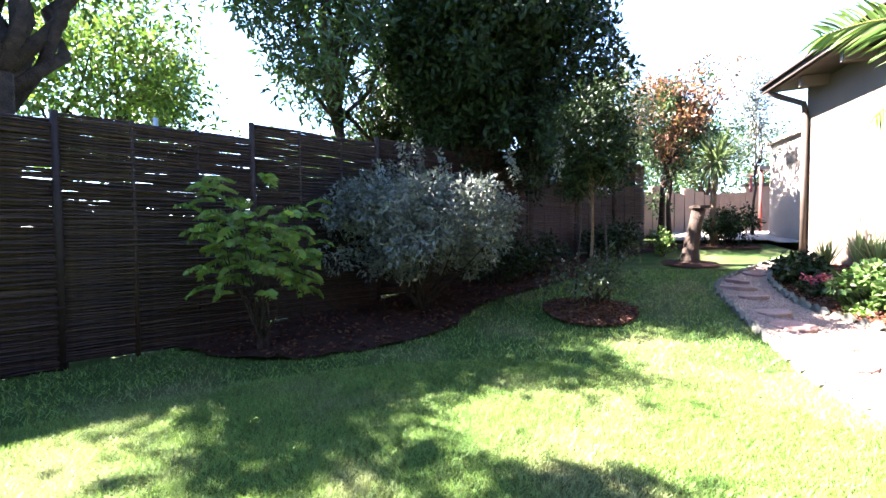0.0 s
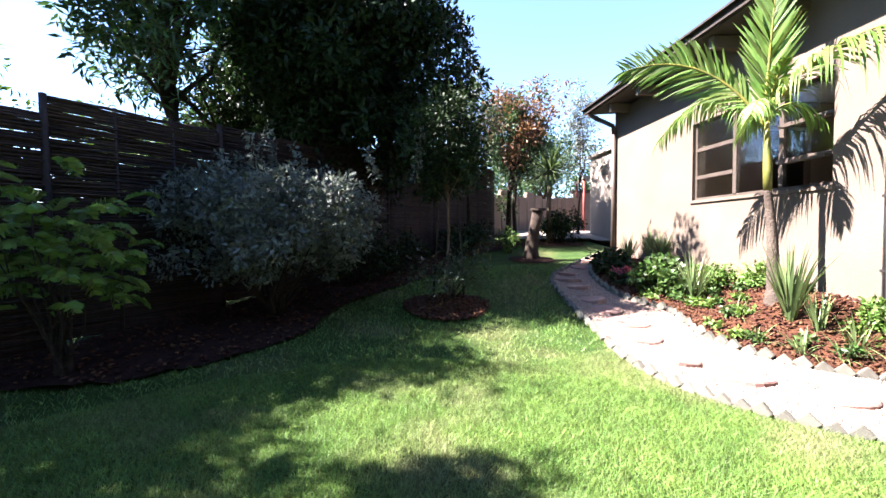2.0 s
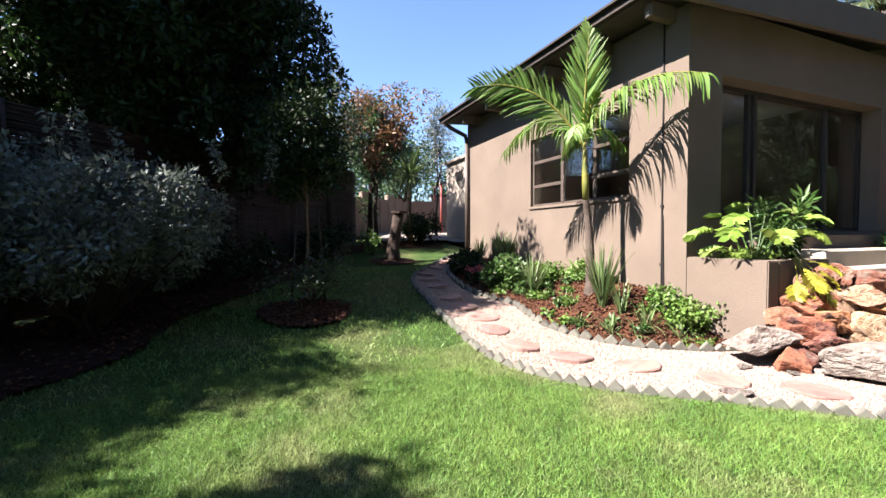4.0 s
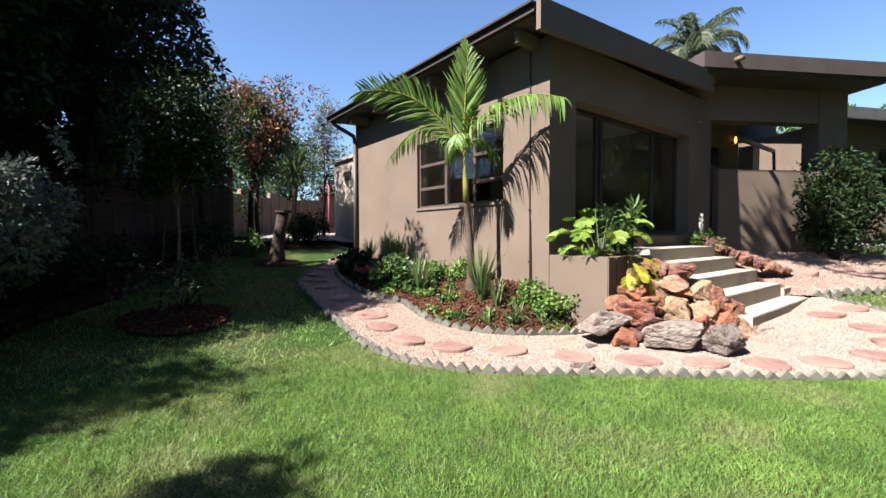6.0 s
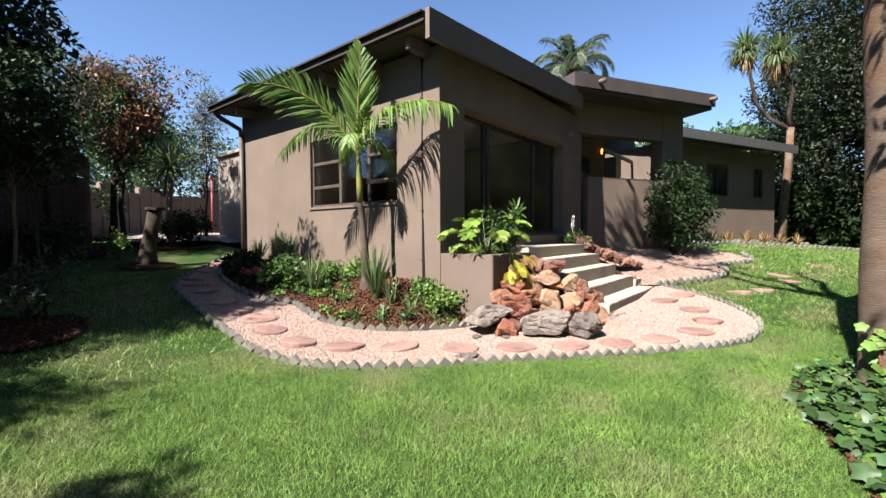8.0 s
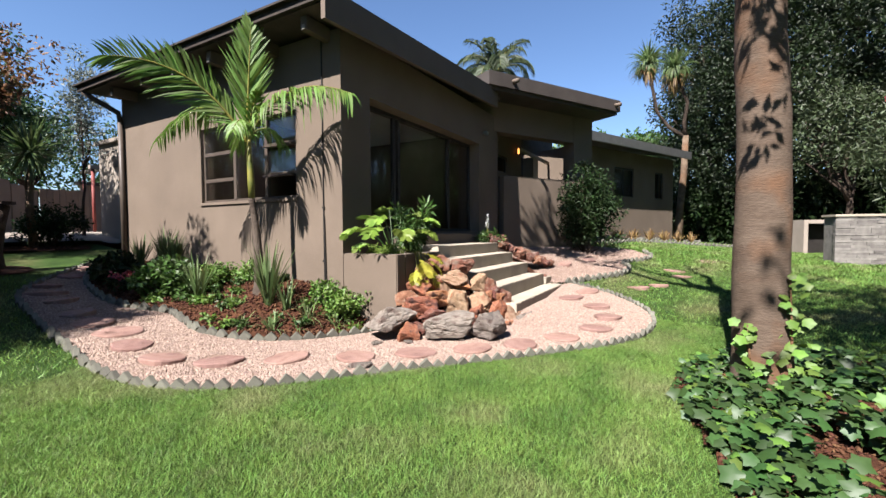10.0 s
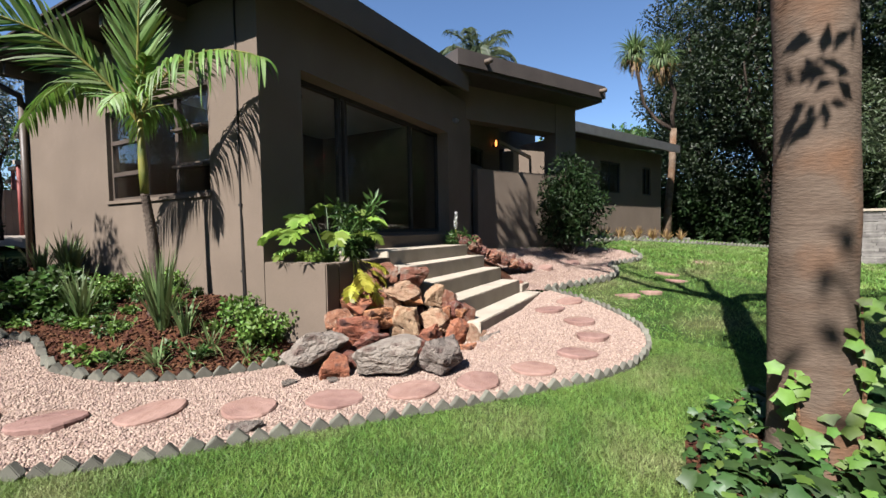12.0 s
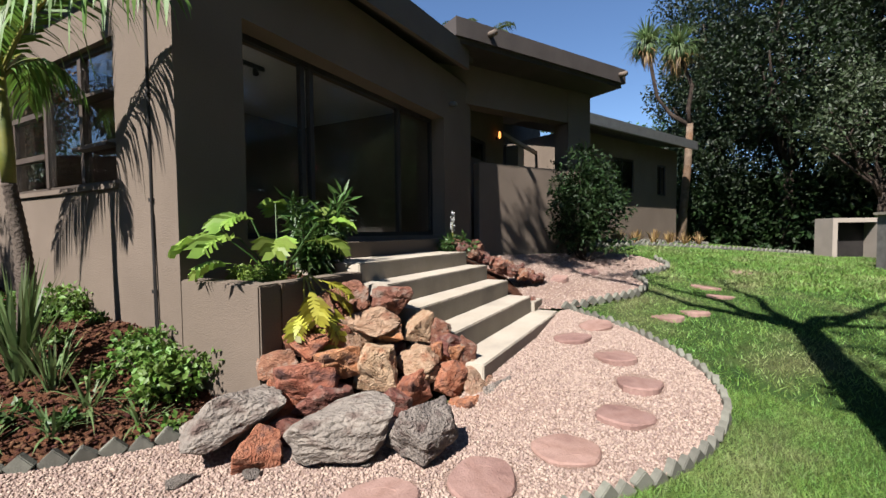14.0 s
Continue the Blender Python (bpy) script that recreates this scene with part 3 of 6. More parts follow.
tube(bm, [(14.77, 5.2, 3.8), (14.77, 5.2, 3.86), (14.77, 5.2, 3.95), (14.77, 5.2, 3.99)], [0.015, 0.035, 0.03, 0.01], 10)
part("shade", bm, M["bulb"], wl, "glowing amber glass", True)
single("wall_carport", boxes((14.8, 9.0, 0.6, 34.0, 9.2, 6.5), (14.8, 6.75, 0.6, 15.0, 9.0, 4.7)), M["plaster"], "shaded back wall seen through the porch", "wall", kind="structure")
single("carport_roof", boxes((14.0, 6.76, 4.7, 24.0, 9.3, 4.8), (15.4, 6.66, 4.6, 24.0, 6.76, 6.4)), M["roof"], "flat roof over the covered yard", "roof", kind="structure")
single("garden_pillar", boxes((17.2, 5.5, 0.6, 17.8, 5.9, 4.1)), M["whitewall"], "pale plastered pillar seen through the porch", "pillar", kind="structure")
single("porch_rail", boxes((15.3, 5.32, 4.02, 19.0, 5.42, 4.12)), M["whitewall"], "pale lintel beam across the open porch side", "beam", kind="structure")
single("security_light", boxes((11.35, 4.78, 3.72, 11.47, 4.9, 3.8), bevel=0.02), M["metal"], "small grey sensor light on the wall", "sensor light")

# far wing
FH = radians(115.0)
FD, FN = Vector((math.sin(FH), math.cos(FH), 0)), Vector((-math.cos(FH), math.sin(FH), 0))
FO = Matrix(((FD.x, FN.x, 0, 17.0), (FD.y, FN.y, 0, 4.5), (0, 0, 1, 0), (0, 0, 0, 1)))
wing = thing("wall_wing", (20, 3, 0.8), "long plastered far wing of the house", "house wing", kind="structure")
def far_win(a, b):
    part("window_frame", boxes((a, 0.04, 2.75, b, 0.1, 2.82), (a, 0.04, 3.88, b, 0.1, 3.95), (a, 0.04, 2.82, a + 0.06, 0.1, 3.88), (b - 0.06, 0.04, 2.82, b, 0.1, 3.88), ((a + b) / 2 - 0.03, 0.04, 2.82, (a + b) / 2 + 0.03, 0.1, 3.88), m=FO), M["frame"], wing)
    part("pane", boxes((a + 0.06, 0.06, 2.82, b - 0.06, 0.066, 3.88), m=FO), M["glass"], wing, "dark window pane")
part("wall", boxes((1.2, 0, 0.3, 8.1, 0.25, 2.75), (1.2, 0, 3.95, 8.1, 0.25, 4.6), (1.2, 0, 2.75, 3.4, 0.25, 3.95), (4.8, 0, 2.75, 6.5, 0.25, 3.95), (7.2, 0, 2.75, 8.1, 0.25, 3.95), (7.85, 0.25, 0.3, 8.1, 6, 4.6), (1.2, 0.25, 0.3, 1.45, 6, 4.6), (1.2, 6, 0.3, 8.1, 6.25, 4.6), (1.45, 0.3, 2.6, 7.85, 6.0, 2.65), (1.45, 1.6, 2.65, 7.85, 1.7, 4.5), m=FO), M["plaster"], wing)
far_win(3.4, 4.8)
far_win(6.5, 7.2)
bm = bmesh.new()
vs = [bm.verts.new(FO @ Vector((x, y, z + 0.9 * max(0, (y + 0.6) / 4.0)))) for z in (4.62, 4.86) for y in (-0.7, 3.3) for x in (0.6, 8.15)]
for q in ((0, 2, 3, 1), (4, 5, 7, 6), (0, 1, 5, 4), (2, 6, 7, 3), (0, 4, 6, 2), (1, 3, 7, 5)):
    bm.faces.new([vs[i] for i in q])
part("roof", bm, M["roof"], wing, "brown sloping roof")
part("gutter", boxes((0.6, -0.78, 4.56, 8.15, -0.7, 4.88), m=FO), M["metal"], wing, "grey eave gutter")

# ---- buildings at the back ----
gate_wall = thing("boundary_wall", (6, 17, 1.3), "curved-top pinkish plastered boundary wall", "wall", kind="structure")
for i in range(9):
    a = Vector((3.4 + i * 0.4, 15.2 + i * 0.32, 0))
    part("panel", boxes((0, 0, 0.8, 0.515, 0.18, 2.9 - 0.1 * (i % 3)), m=Matrix.Translation(a) @ Matrix.Rotation(math.atan2(0.32, 0.4), 4, "Z"), bevel=0.03), M["wallgate"], gate_wall)
gate = thing("garden_gate", (7.3, 18.2, 1.3), "closed pale slatted wooden garden gate", "gate")
for i in range(9):
    part("slat", boxes((7.0 + i * 0.16, 18.0, 1.32, 7.148 + i * 0.16, 18.04, 2.75 + 0.012 * (i % 2))), M["wallgate"], gate)
for z in (1.5, 2.5):
    part("rail", boxes((7.0, 18.04, z, 8.4, 18.08, z + 0.1)), M["wallgate"], gate)
drive = new("driveway", sheet("driveway", [(4.5, 13.9), (20, 13.6), (20, 24), (4.5, 24)], 0.5, lambda x, y: ground_z(np.minimum(x, 6.0), y) + 0.1, M["paving"]))
tagged(drive, "sunlit pale paved driveway", "driveway", kind="structure")
garage = thing("garage_wall", (11, 20, 1.3), "plain pinkish plastered garage wall", "wall", kind="structure")
part("wall", boxes((8.6, 19.5, 0.8, 16, 19.7, 3.1)), M["wallgate"], garage)
part("coping", boxes((8.5, 19.4, 3.1, 16, 19.8, 3.22)), M["roof"], garage)
for x, y in ((8.0, 17.0), (8.35, 18.6)):
    bm = bmesh.new()
    tube(bm, [(x, y, 1.2), (x, y, 3.4)], [0.05, 0.05], 10)
    single("carport_post", bm, M["redpost"], "red painted steel carport post", "post", "carport posts", smooth=True)
single("carport_beam", boxes((7.9, 16.9, 3.4, 12.4, 17.05, 3.52), (8.3, 17.05, 3.4, 8.42, 18.8, 3.52)), M["whitewall"], "pale carport beam resting on the posts", "beam")
back_wing = thing("back_wing", (8, 15, 1.2), "pale plastered rear wing of the house", "house wing", kind="structure")
part("wall", boxes((7.6, 13.6, 0.8, 8.6, 13.8, 3.9), (7.6, 13.8, 0.8, 7.8, 15.5, 3.9)), M["whitewall"], back_wing)
part("parapet", boxes((7.5, 13.5, 3.9, 8.7, 15.6, 4.0)), M["whitewall"], back_wing)
part("vent", boxes((7.57, 14.1, 3.2, 7.6, 14.6, 3.5)), M["frame"], back_wing, "dark wall vent")

# outdoor barbecue and stacked stone wall
brz = gz(22, -3.5)
braai = thing("barbecue", (22.4, -3.6, brz), "plastered outdoor barbecue with a dark firebox", "barbecue")
BM = Matrix.Translation((22.2, -3.3, brz)) @ Matrix.Rotation(radians(-70), 4, "Z")
part("surround", boxes((0, 0, 0, 0.14, 0.8, 1.3), (1.25, 0, 0, 1.4, 0.8, 1.3), (0.14, 0, 1.16, 1.25, 0.8, 1.3), (0.14, 0.6, 0, 1.25, 0.8, 1.16), m=BM), M["whitewall"], braai)
part("firebox", boxes((0.14, 0.5, 0.02, 1.25, 0.6, 1.16), m=BM), M["frame"], braai, "blackened firebox back")
part("counter", boxes((1.4, 0.05, 0, 4.6, 0.8, 1.2), m=BM), M["whitewall"], braai)
part("worktop", boxes((1.42, 0.0, 1.2, 4.6, 0.85, 1.26), m=BM), M["concrete"], braai)

# ---- plant helpers ----
def unit(v):
    return v / np.maximum(np.linalg.norm(v, axis=-1, keepdims=True), 1e-9)


def leaves_np(pos, d, nrm, length, width, fold=0.18):
    """Diamond leaves, folded along the midrib: four corners and two triangles each."""
    d = unit(d)
    side = unit(np.cross(d, nrm))
    up = np.cross(side, d)
    L, W = np.asarray(length)[:, None], np.asarray(width)[:, None]
    mid = pos + d * L * 0.45
    v = np.stack([pos, mid + side * W / 2 + up * W * fold, pos + d * L - up * L * 0.06, mid - side * W / 2 + up * W * fold], 1)
    n = len(pos)
    i = np.arange(n)[:, None] * 4
    f = np.concatenate([i + np.array([[0, 1, 2]]), i + np.array([[0, 2, 3]])], 0)
    return v.reshape(-1, 3), f


def foliage(name, clumps, r, per, length, width, material, droop=0.15, up=0.5, shell=0.6):
    """A mass of single leaves round clump centres."""
    clumps = np.asarray(clumps, dtype=float)
    c = np.repeat(clumps, per, axis=0)
    n = len(c)
    o = unit(rng.normal(size=(n, 3)))
    rr = (shell + (1 - shell) * rng.random(n) ** 0.5)[:, None] * np.asarray(r) * (0.55 + 0.6 * rng.random((n, 1)))
    pos = c + o * rr
    d = o * 0.7 + rng.normal(size=(n, 3)) * 0.6 + np.array([0, 0, -droop])
    nrm = rng.normal(size=(n, 3)) * 0.7 + np.array([0, 0, up]) + o * 0.4
    s = 0.65 + 0.7 * rng.random(n)
    v, f = leaves_np(pos, d, nrm, length * s, width * s)
    return mesh_np(name, v, f, material)


def cloud(center, radii, n, hollow=0.35, uneven=0.3, cut=None):
    """Clump centres in an uneven ellipsoid."""
    o = unit(rng.normal(size=(n, 3)))
    k = np.array([noise.noise(Vector(p) * 1.6 + Vector(center)) for p in o])[:, None]
    rr = (hollow + (1 - hollow) * rng.random((n, 1)) ** 0.6) * (1 + uneven * k * 2)
    return np.asarray(center) + o * rr * np.asarray(radii)


def bent(a, b, n=6, wob=0.06):
    a, b = Vector(a), Vector(b)
    L = (b - a).length
    return [a.lerp(b, i / n) + Vector((noise.noise(a * 3 + Vector((i * 0.9, 0, 0))), noise.noise(a * 3 + Vector((0, i * 0.9, 5))), 0)) * L * wob * (1 if 0 < i < n else 0) for i in range(n + 1)]


def tree(name, base, fork, center, radii, r0, clumps, per, cr, leaf, size, label, limbs=6, bark="bark_dark", hollow=0.35, uneven=0.3, group="", droop=0.15):
    t = thing(name, base, label, "tree", group)
    bm = bmesh.new()
    base, fork = Vector(base), Vector(fork)
    tube(bm, bent(base - Vector((0, 0, 0.15)), fork, 6, 0.03), [r0 * (1.25 - 0.1 * i) if i else r0 * 1.5 for i in range(7)], 10)
    part("trunk", bm, M[bark], t, smooth=True)
    pts = cloud(center, radii, clumps, hollow, uneven)
    for i in range(limbs):
        tip = Vector(pts[i * len(pts) // limbs])
        bm = bmesh.new()
        tube(bm, bent(fork - (fork - base) * 0.08 * (i % 3), tip, 5, 0.09), [r0 * 0.5 * (1 - 0.16 * k) for k in range(6)], 7)
        for j in range(3):
            q = Vector(pts[(i * len(pts) // limbs + 3 + j * 5) % len(pts)])
            s = fork.lerp(tip, 0.45 + 0.15 * j)
            tube(bm, bent(s, s.lerp(q, 0.8), 4, 0.08), [r0 * 0.2, r0 * 0.17, r0 * 0.13, r0 * 0.09, r0 * 0.05], 5)
        part("limb", bm, M[bark], t, smooth=True)
    part("crown", foliage("crown", pts, cr, per, size[0], size[1], M["leaf_" + leaf], droop=droop), None, t)
    return t


def shrub(name, base, center, radii, clumps, per, cr, leaf, size, label, stems=7, category="shrub", hollow=0.2, uneven=0.3, shoots=0, group=""):
    t = thing(name, base, label, category, group)
    pts = cloud(center, radii, clumps, hollow, uneven)
    pts[:, 2] = np.maximum(pts[:, 2], base[2] + cr * 0.6)
    bm = bmesh.new()
    for i in range(stems):
        q = Vector(pts[i * len(pts) // stems])
        b = Vector(base) + Vector((0.05 * math.cos(i * 2.4), 0.05 * math.sin(i * 2.4), -0.05))
        tube(bm, bent(b, q, 4, 0.1), [0.022, 0.018, 0.014, 0.01, 0.005], 5)
    tips = []
    for i in range(shoots):
        p = np.array(center) + np.array([rng.normal() * radii[0] * 0.5, rng.normal() * radii[1] * 0.4, radii[2] * 0.75])
        e = p + np.array([rng.normal() * 0.12, rng.normal() * 0.12, 0.3 + 0.4 * rng.random()])
        tube(bm, bent(p, e, 3, 0.05), [0.008, 0.007, 0.006, 0.003], 4)
        tips += [p + (e - p) * k for k in np.linspace(0.1, 1, 7)]
    tagged(part("stems", bm, M["bark_dark"], t), kind="stuff")
    part("leaves", foliage("leaves", pts, cr, per, size[0], size[1], M["leaf_" + leaf]), None, t)
    if tips:
        tagged(part("shoots", foliage("shoots", tips, 0.05, 12, size[0], size[1], M["leaf_" + leaf]), None, t), kind="stuff")
    return t


def strap_mesh(name, base, n, length, width, spread, material, bend=0.6, lo=0.15, seg=4):
    """Sword-shaped leaves that spring from one point and bend over."""
    a = rng.random(n) * 2 * math.pi
    tilt = (lo + (1 - lo) * rng.random(n)) * spread
    L = length * (0.6 + 0.5 * rng.random(n))
    W = width * (0.7 + 0.5 * rng.random(n))
    h = np.stack([np.cos(a), np.sin(a), 0 * a], 1)
    side = np.stack([-np.sin(a), np.cos(a), 0 * a], 1)
    p = np.asarray(base) + h * 0.02 * rng.random((n, 1)) + rng.normal(size=(n, 3)) * np.array([0.02, 0.02, 0])
    rows_ = []
    for k in range(seg + 1):
        u = k / seg
        w = W * (0.6 + 0.8 * u if u < 0.5 else 2.0 * (1 - u) + 0.02) * 0.5
        rows_.append((p - side * w[:, None], p + side * w[:, None]))
        ang = tilt + bend * tilt * (u ** 1.5) * 1.6
        p = p + (h * np.sin(ang)[:, None] + np.array([0, 0, 1]) * np.cos(ang)[:, None]) * (L / seg)[:, None]
    v = np.stack([x for r in rows_ for x in r], 1)
    m = 2 * (seg + 1)
    i = np.arange(n)[:, None] * m
    f = np.concatenate([i + np.array([[2 * k, 2 * k + 1, 2 * k + 3, 2 * k + 2]]) for k in range(seg)], 0)
    return mesh_np(name, v.reshape(-1, 3), f, material)


def strap_plant(name, x, y, z, n, length, width, spread, leaf, label, bend=0.6, category="plant", group=""):
    t = thing(name, (x, y, z), label, category, group)
    part("leaves", strap_mesh("leaves", (x, y, z - 0.02), n, length, width, spread, M["leaf_" + leaf], bend), None, t)
    return t


def frond_np(base, az, elev, length, leaflet, droop, n=34, width=0.03, hang=0.25, roll=0.0):
    """One feather palm leaf: points of the midrib, and leaflets on both sides."""
    pts, p, e = [], np.array(base, dtype=float), elev
    h = np.array([math.cos(az), math.sin(az), 0])
    step = length / n
    V, F = [], []
    for k in range(n):
        u = k / n
        d = h * math.cos(e) + np.array([0, 0, math.sin(e)])
        p = p + d * step
        pts.append(p.copy())
        e -= droop * (0.4 + 1.4 * u) / n
        if u < 0.12:
            continue
        side = np.array([-h[1], h[0], 0]) * math.cos(roll) + np.cross(d, np.array([-h[1], h[0], 0])) * math.sin(roll)
        ll = leaflet * (0.35 + 0.65 * math.sin(math.pi * min(1, 0.15 + 0.85 * u) ** 0.9)) * (0.85 + 0.3 * rng.random())
        for s in (-1, 1):
            q = unit(side * s * 0.8 + d * 0.62 + np.array([0, 0, 0.12]))
            w = width * (0.8 + 0.4 * rng.random())
            m1 = p + q * ll * 0.5
            tip = p + q * ll + np.array([0, 0, -hang * ll * (0.6 + 0.8 * rng.random())])
            wd = unit(np.cross(q, np.cross(q, np.array([0, 0, 1.0])) + 0.3 * rng.normal(size=3))) * w / 2
            i = len(V)
            V += [p - wd * 0.5, p + wd * 0.5, m1 + wd, tip, m1 - wd]
            F += [(i, i + 1, i + 2), (i, i + 2, i + 4), (i + 4, i + 2, i + 3)]
    return pts, V, F


def add_frond(t, base, az, elev, length, leaflet, droop, material, **kw):
    pts, V, F = frond_np(base, az, elev, length, leaflet, droop, **kw)
    f = part("frond", mesh_np("frond", V, F, material), None, t)
    bm = bmesh.new()
    q = [base] + pts[::5] + [pts[-1]]
    tube(bm, q, list(np.linspace(0.018, 0.003, len(q)) * (length / 1.5)), 5)
    part("midrib", bm, M["shaft"], f)


def lobed(name, items, lobes, material, depth=0.45):
    """Lobed leaves: items are (position, direction, normal, size); one fan of triangles each."""
    V, F = [], []
    for p, d, nrm, s in items:
        d = unit(np.array(d, dtype=float))
        side = unit(np.cross(d, nrm))
        up = np.cross(side, d)
        p = np.array(p, dtype=float)
        c = p + d * s * 0.45 + up * s * 0.05
        ring = []
        m = lobes * 2
        for k in range(m + 1):
            a = math.pi * (-0.92 + 1.84 * k / m)
            r = 0.55 * (1.0 if k % 2 == 0 else 1 - depth) * (0.75 + 0.4 * math.cos(a / 2) ** 2)
            ring.append(p + d * s * (0.42 + r * math.cos(a)) + side * s * r * math.sin(a) * 0.95 - up * s * 0.09 * (r * 1.6) ** 2 + up * 0.03 * s * math.sin(k * 2.1))
        i = len(V)
        V += [c, p, *ring]
        n = len(ring)
        for k in range(n - 1):
            F.append((i, i + 2 + k, i + 3 + k))
        F += [(i, i + 1, i + 2), (i, i + 1 + n, i + 1)]
    return mesh_np(name, V, F, material, True)


def split_leaf(name, base, az, elev, length, finger, droop, material, n=8, width=0.06):
    """A leaf blade cut deeply into fingers on both sides of its midrib."""
    pts, V, F = frond_np(base, az, elev, length, finger, droop, n=n, width=width, hang=0.15)
    h = np.array([-math.sin(az), math.cos(az), 0.0])
    i = len(V)
    q = [np.array(base, dtype=float)] + pts
    for k, p in enumerate(q):
        w = finger * 0.3 * math.sin(math.pi * min(1, (k + 0.6) / (len(q) + 0.2)))
        V += [p - h * w + np.array([0, 0, 0.012]), p + h * w + np.array([0, 0, 0.012])]
    for k in range(len(q) - 1):
        a = i + 2 * k
        F += [(a, a + 1, a + 3), (a, a + 3, a + 2)]
    tip = q[-1] + (q[-1] - q[-2]) * 0.8
    V.append(tip)
    F.append((i + 2 * len(q) - 2, i + 2 * len(q) - 1, len(V) - 1))
    return mesh_np(name, V, F, material)


# ---- woven stick fence ----
def stick_mesh(k):
    bm = bmesh.new()
    n = 7
    pts = [(1.9 * i / n, 0.008 * math.sin(i * 1.9 + k * 1.3), 0.006 * math.sin(i * 1.1 + k * 2.1)) for i in range(n + 1)]
    tube(bm, pts, [0.0135 + 0.002 * math.sin(i + k) for i in range(n + 1)], 5)
    return bm_mesh("stick", bm, M["stick"], True)


STICKS = [stick_mesh(k) for k in range(6)]
for j in range(11):
    s0 = -7.0 + j * 1.86
    a = FENCE_A + FENCE_D * s0
    zb = gz(a.x + 0.5, a.y + 0.8)
    top = 2.5 + 0.02 * (j % 3) - 0.04 * max(0, j - 5)
    fence = thing("woven_fence", (a.x, a.y, zb), "tall dark brown fence panel of woven sticks between posts", "fence", "woven stick fence panels")
    fm = Matrix.Translation((a.x, a.y, zb)) @ Matrix.Rotation(math.pi / 2 - FENCE_H, 4, "Z")
    for k, u in enumerate((0.0, 0.62, 1.24)):
        bm = bmesh.new()
        tube(bm, [fm @ Vector((u, 0.015 * (-1) ** k, -0.2)), fm @ Vector((u + 0.01, 0.0, 1.2)), fm @ Vector((u, 0.0, top + 0.02))], [0.045 if k == 0 else 0.025, 0.04 if k == 0 else 0.022, 0.035 if k == 0 else 0.02], 7)
        part("post", bm, M["stick"], fence, smooth=True)
    joined = bmesh.new()
    z, k = 0.02, 0
    while z < top:
        m = fm @ pose(0.0 - 0.02, 0.007 * (1 if k % 2 else -1) + 0.004 * math.sin(k * 1.7), z, 37 * k, 0.16 * math.sin(k * 2.3), 0.3 * math.sin(k * 1.1))
        if 3 <= j <= 4:
            o = part("stick", STICKS[(k * 5 + j) % 6], None, fence)
            o.matrix_parent_inverse = Matrix.Translation((a.x, a.y, zb)).inverted()
            o.matrix_basis = m
        else:
            me = STICKS[(k * 5 + j) % 6].copy()
            me.transform(m)
            joined.from_mesh(me)
            bpy.data.meshes.remove(me)
        z += 0.0125 + 0.003 * random.random() if z < 1.45 or z > top - 0.16 else 0.0165 + 0.0095 * random.random()
        k += 1
    back = bmesh.new()
    z, k = 0.01, 0
    while z < top - 0.05:
        me = STICKS[(k * 5 + j + 2) % 6].copy()
        me.transform(fm @ pose(-0.02, 0.035, z, 53 * k, 0.12 * math.sin(k * 1.7), 0.2 * math.sin(k)))
        back.from_mesh(me)
        bpy.data.meshes.remove(me)
        z += 0.019 if z < 1.5 else 0.027 + 0.013 * random.random()
        k += 1
    tagged(part("back_weave", back, M["stick"], fence), kind="stuff")
    if not 3 <= j <= 4:
        tagged(part("weave", joined, M["stick"], fence), kind="stuff")
    else:
        joined.free()

# Hedge added behind the fence so that no bright ground shows through its gaps.
neighbour = thing("neighbour_hedge", (-3.2, 7.0, 0.3), "dark hedge close behind the fence", "hedge")
hp = []
for k in range(330):
    s = -5 + 17 * rng.random()
    q = FENCE_A + FENCE_D * s + Vector((-FENCE_D.y, FENCE_D.x, 0)) * (0.7 + 0.7 * rng.random())
    hp.append((q.x, q.y, gz(q.x, q.y) + 0.1 + (2.0 if s > 2 else 1.5) * rng.random()))
tagged(part("leaves", foliage("leaves", hp, 0.4, 46, 0.15, 0.07, M["leaf_dark"]), None, neighbour), kind="stuff")
pole = single("steel_pole", tube(bmesh.new(), [(-2.95, 4.95, 0.0), (-2.95, 4.95, 2.68)], [0.025, 0.025], 10), M["metal"], "thin grey steel pole behind the fence", "pole", smooth=True)

# ---- trees and shrubs by the fence ----
tree("shade_tree", (-4.75, 4.45, 0), (-4.6, 4.5, 3.2), (-6.2, 5.9, 6.4), (2.1, 1.7, 1.0), 0.17, 220, 60, 0.46, "mid", (0.16, 0.06), "leafy shade tree with dark spreading limbs over the fence", limbs=8, uneven=0.5)
def shade_crown(t, fork, center, radii, clumps, per, cr, leaf, size, r0, bark="bark_dark"):
    """Further crown carried by three limbs, added above view for the shade it throws."""
    pts = cloud(center, radii, clumps, 0.1, 0.45)
    for k in range(3):
        bm = bmesh.new()
        tube(bm, bent(fork, Vector(pts[k * 5]), 5, 0.08), [r0 * (1 - 0.16 * i) for i in range(6)], 7)
        part("limb", bm, M[bark], t, smooth=True)
    part("crown", foliage("crown", pts, cr, per, size[0], size[1], M["leaf_" + leaf]), None, t)


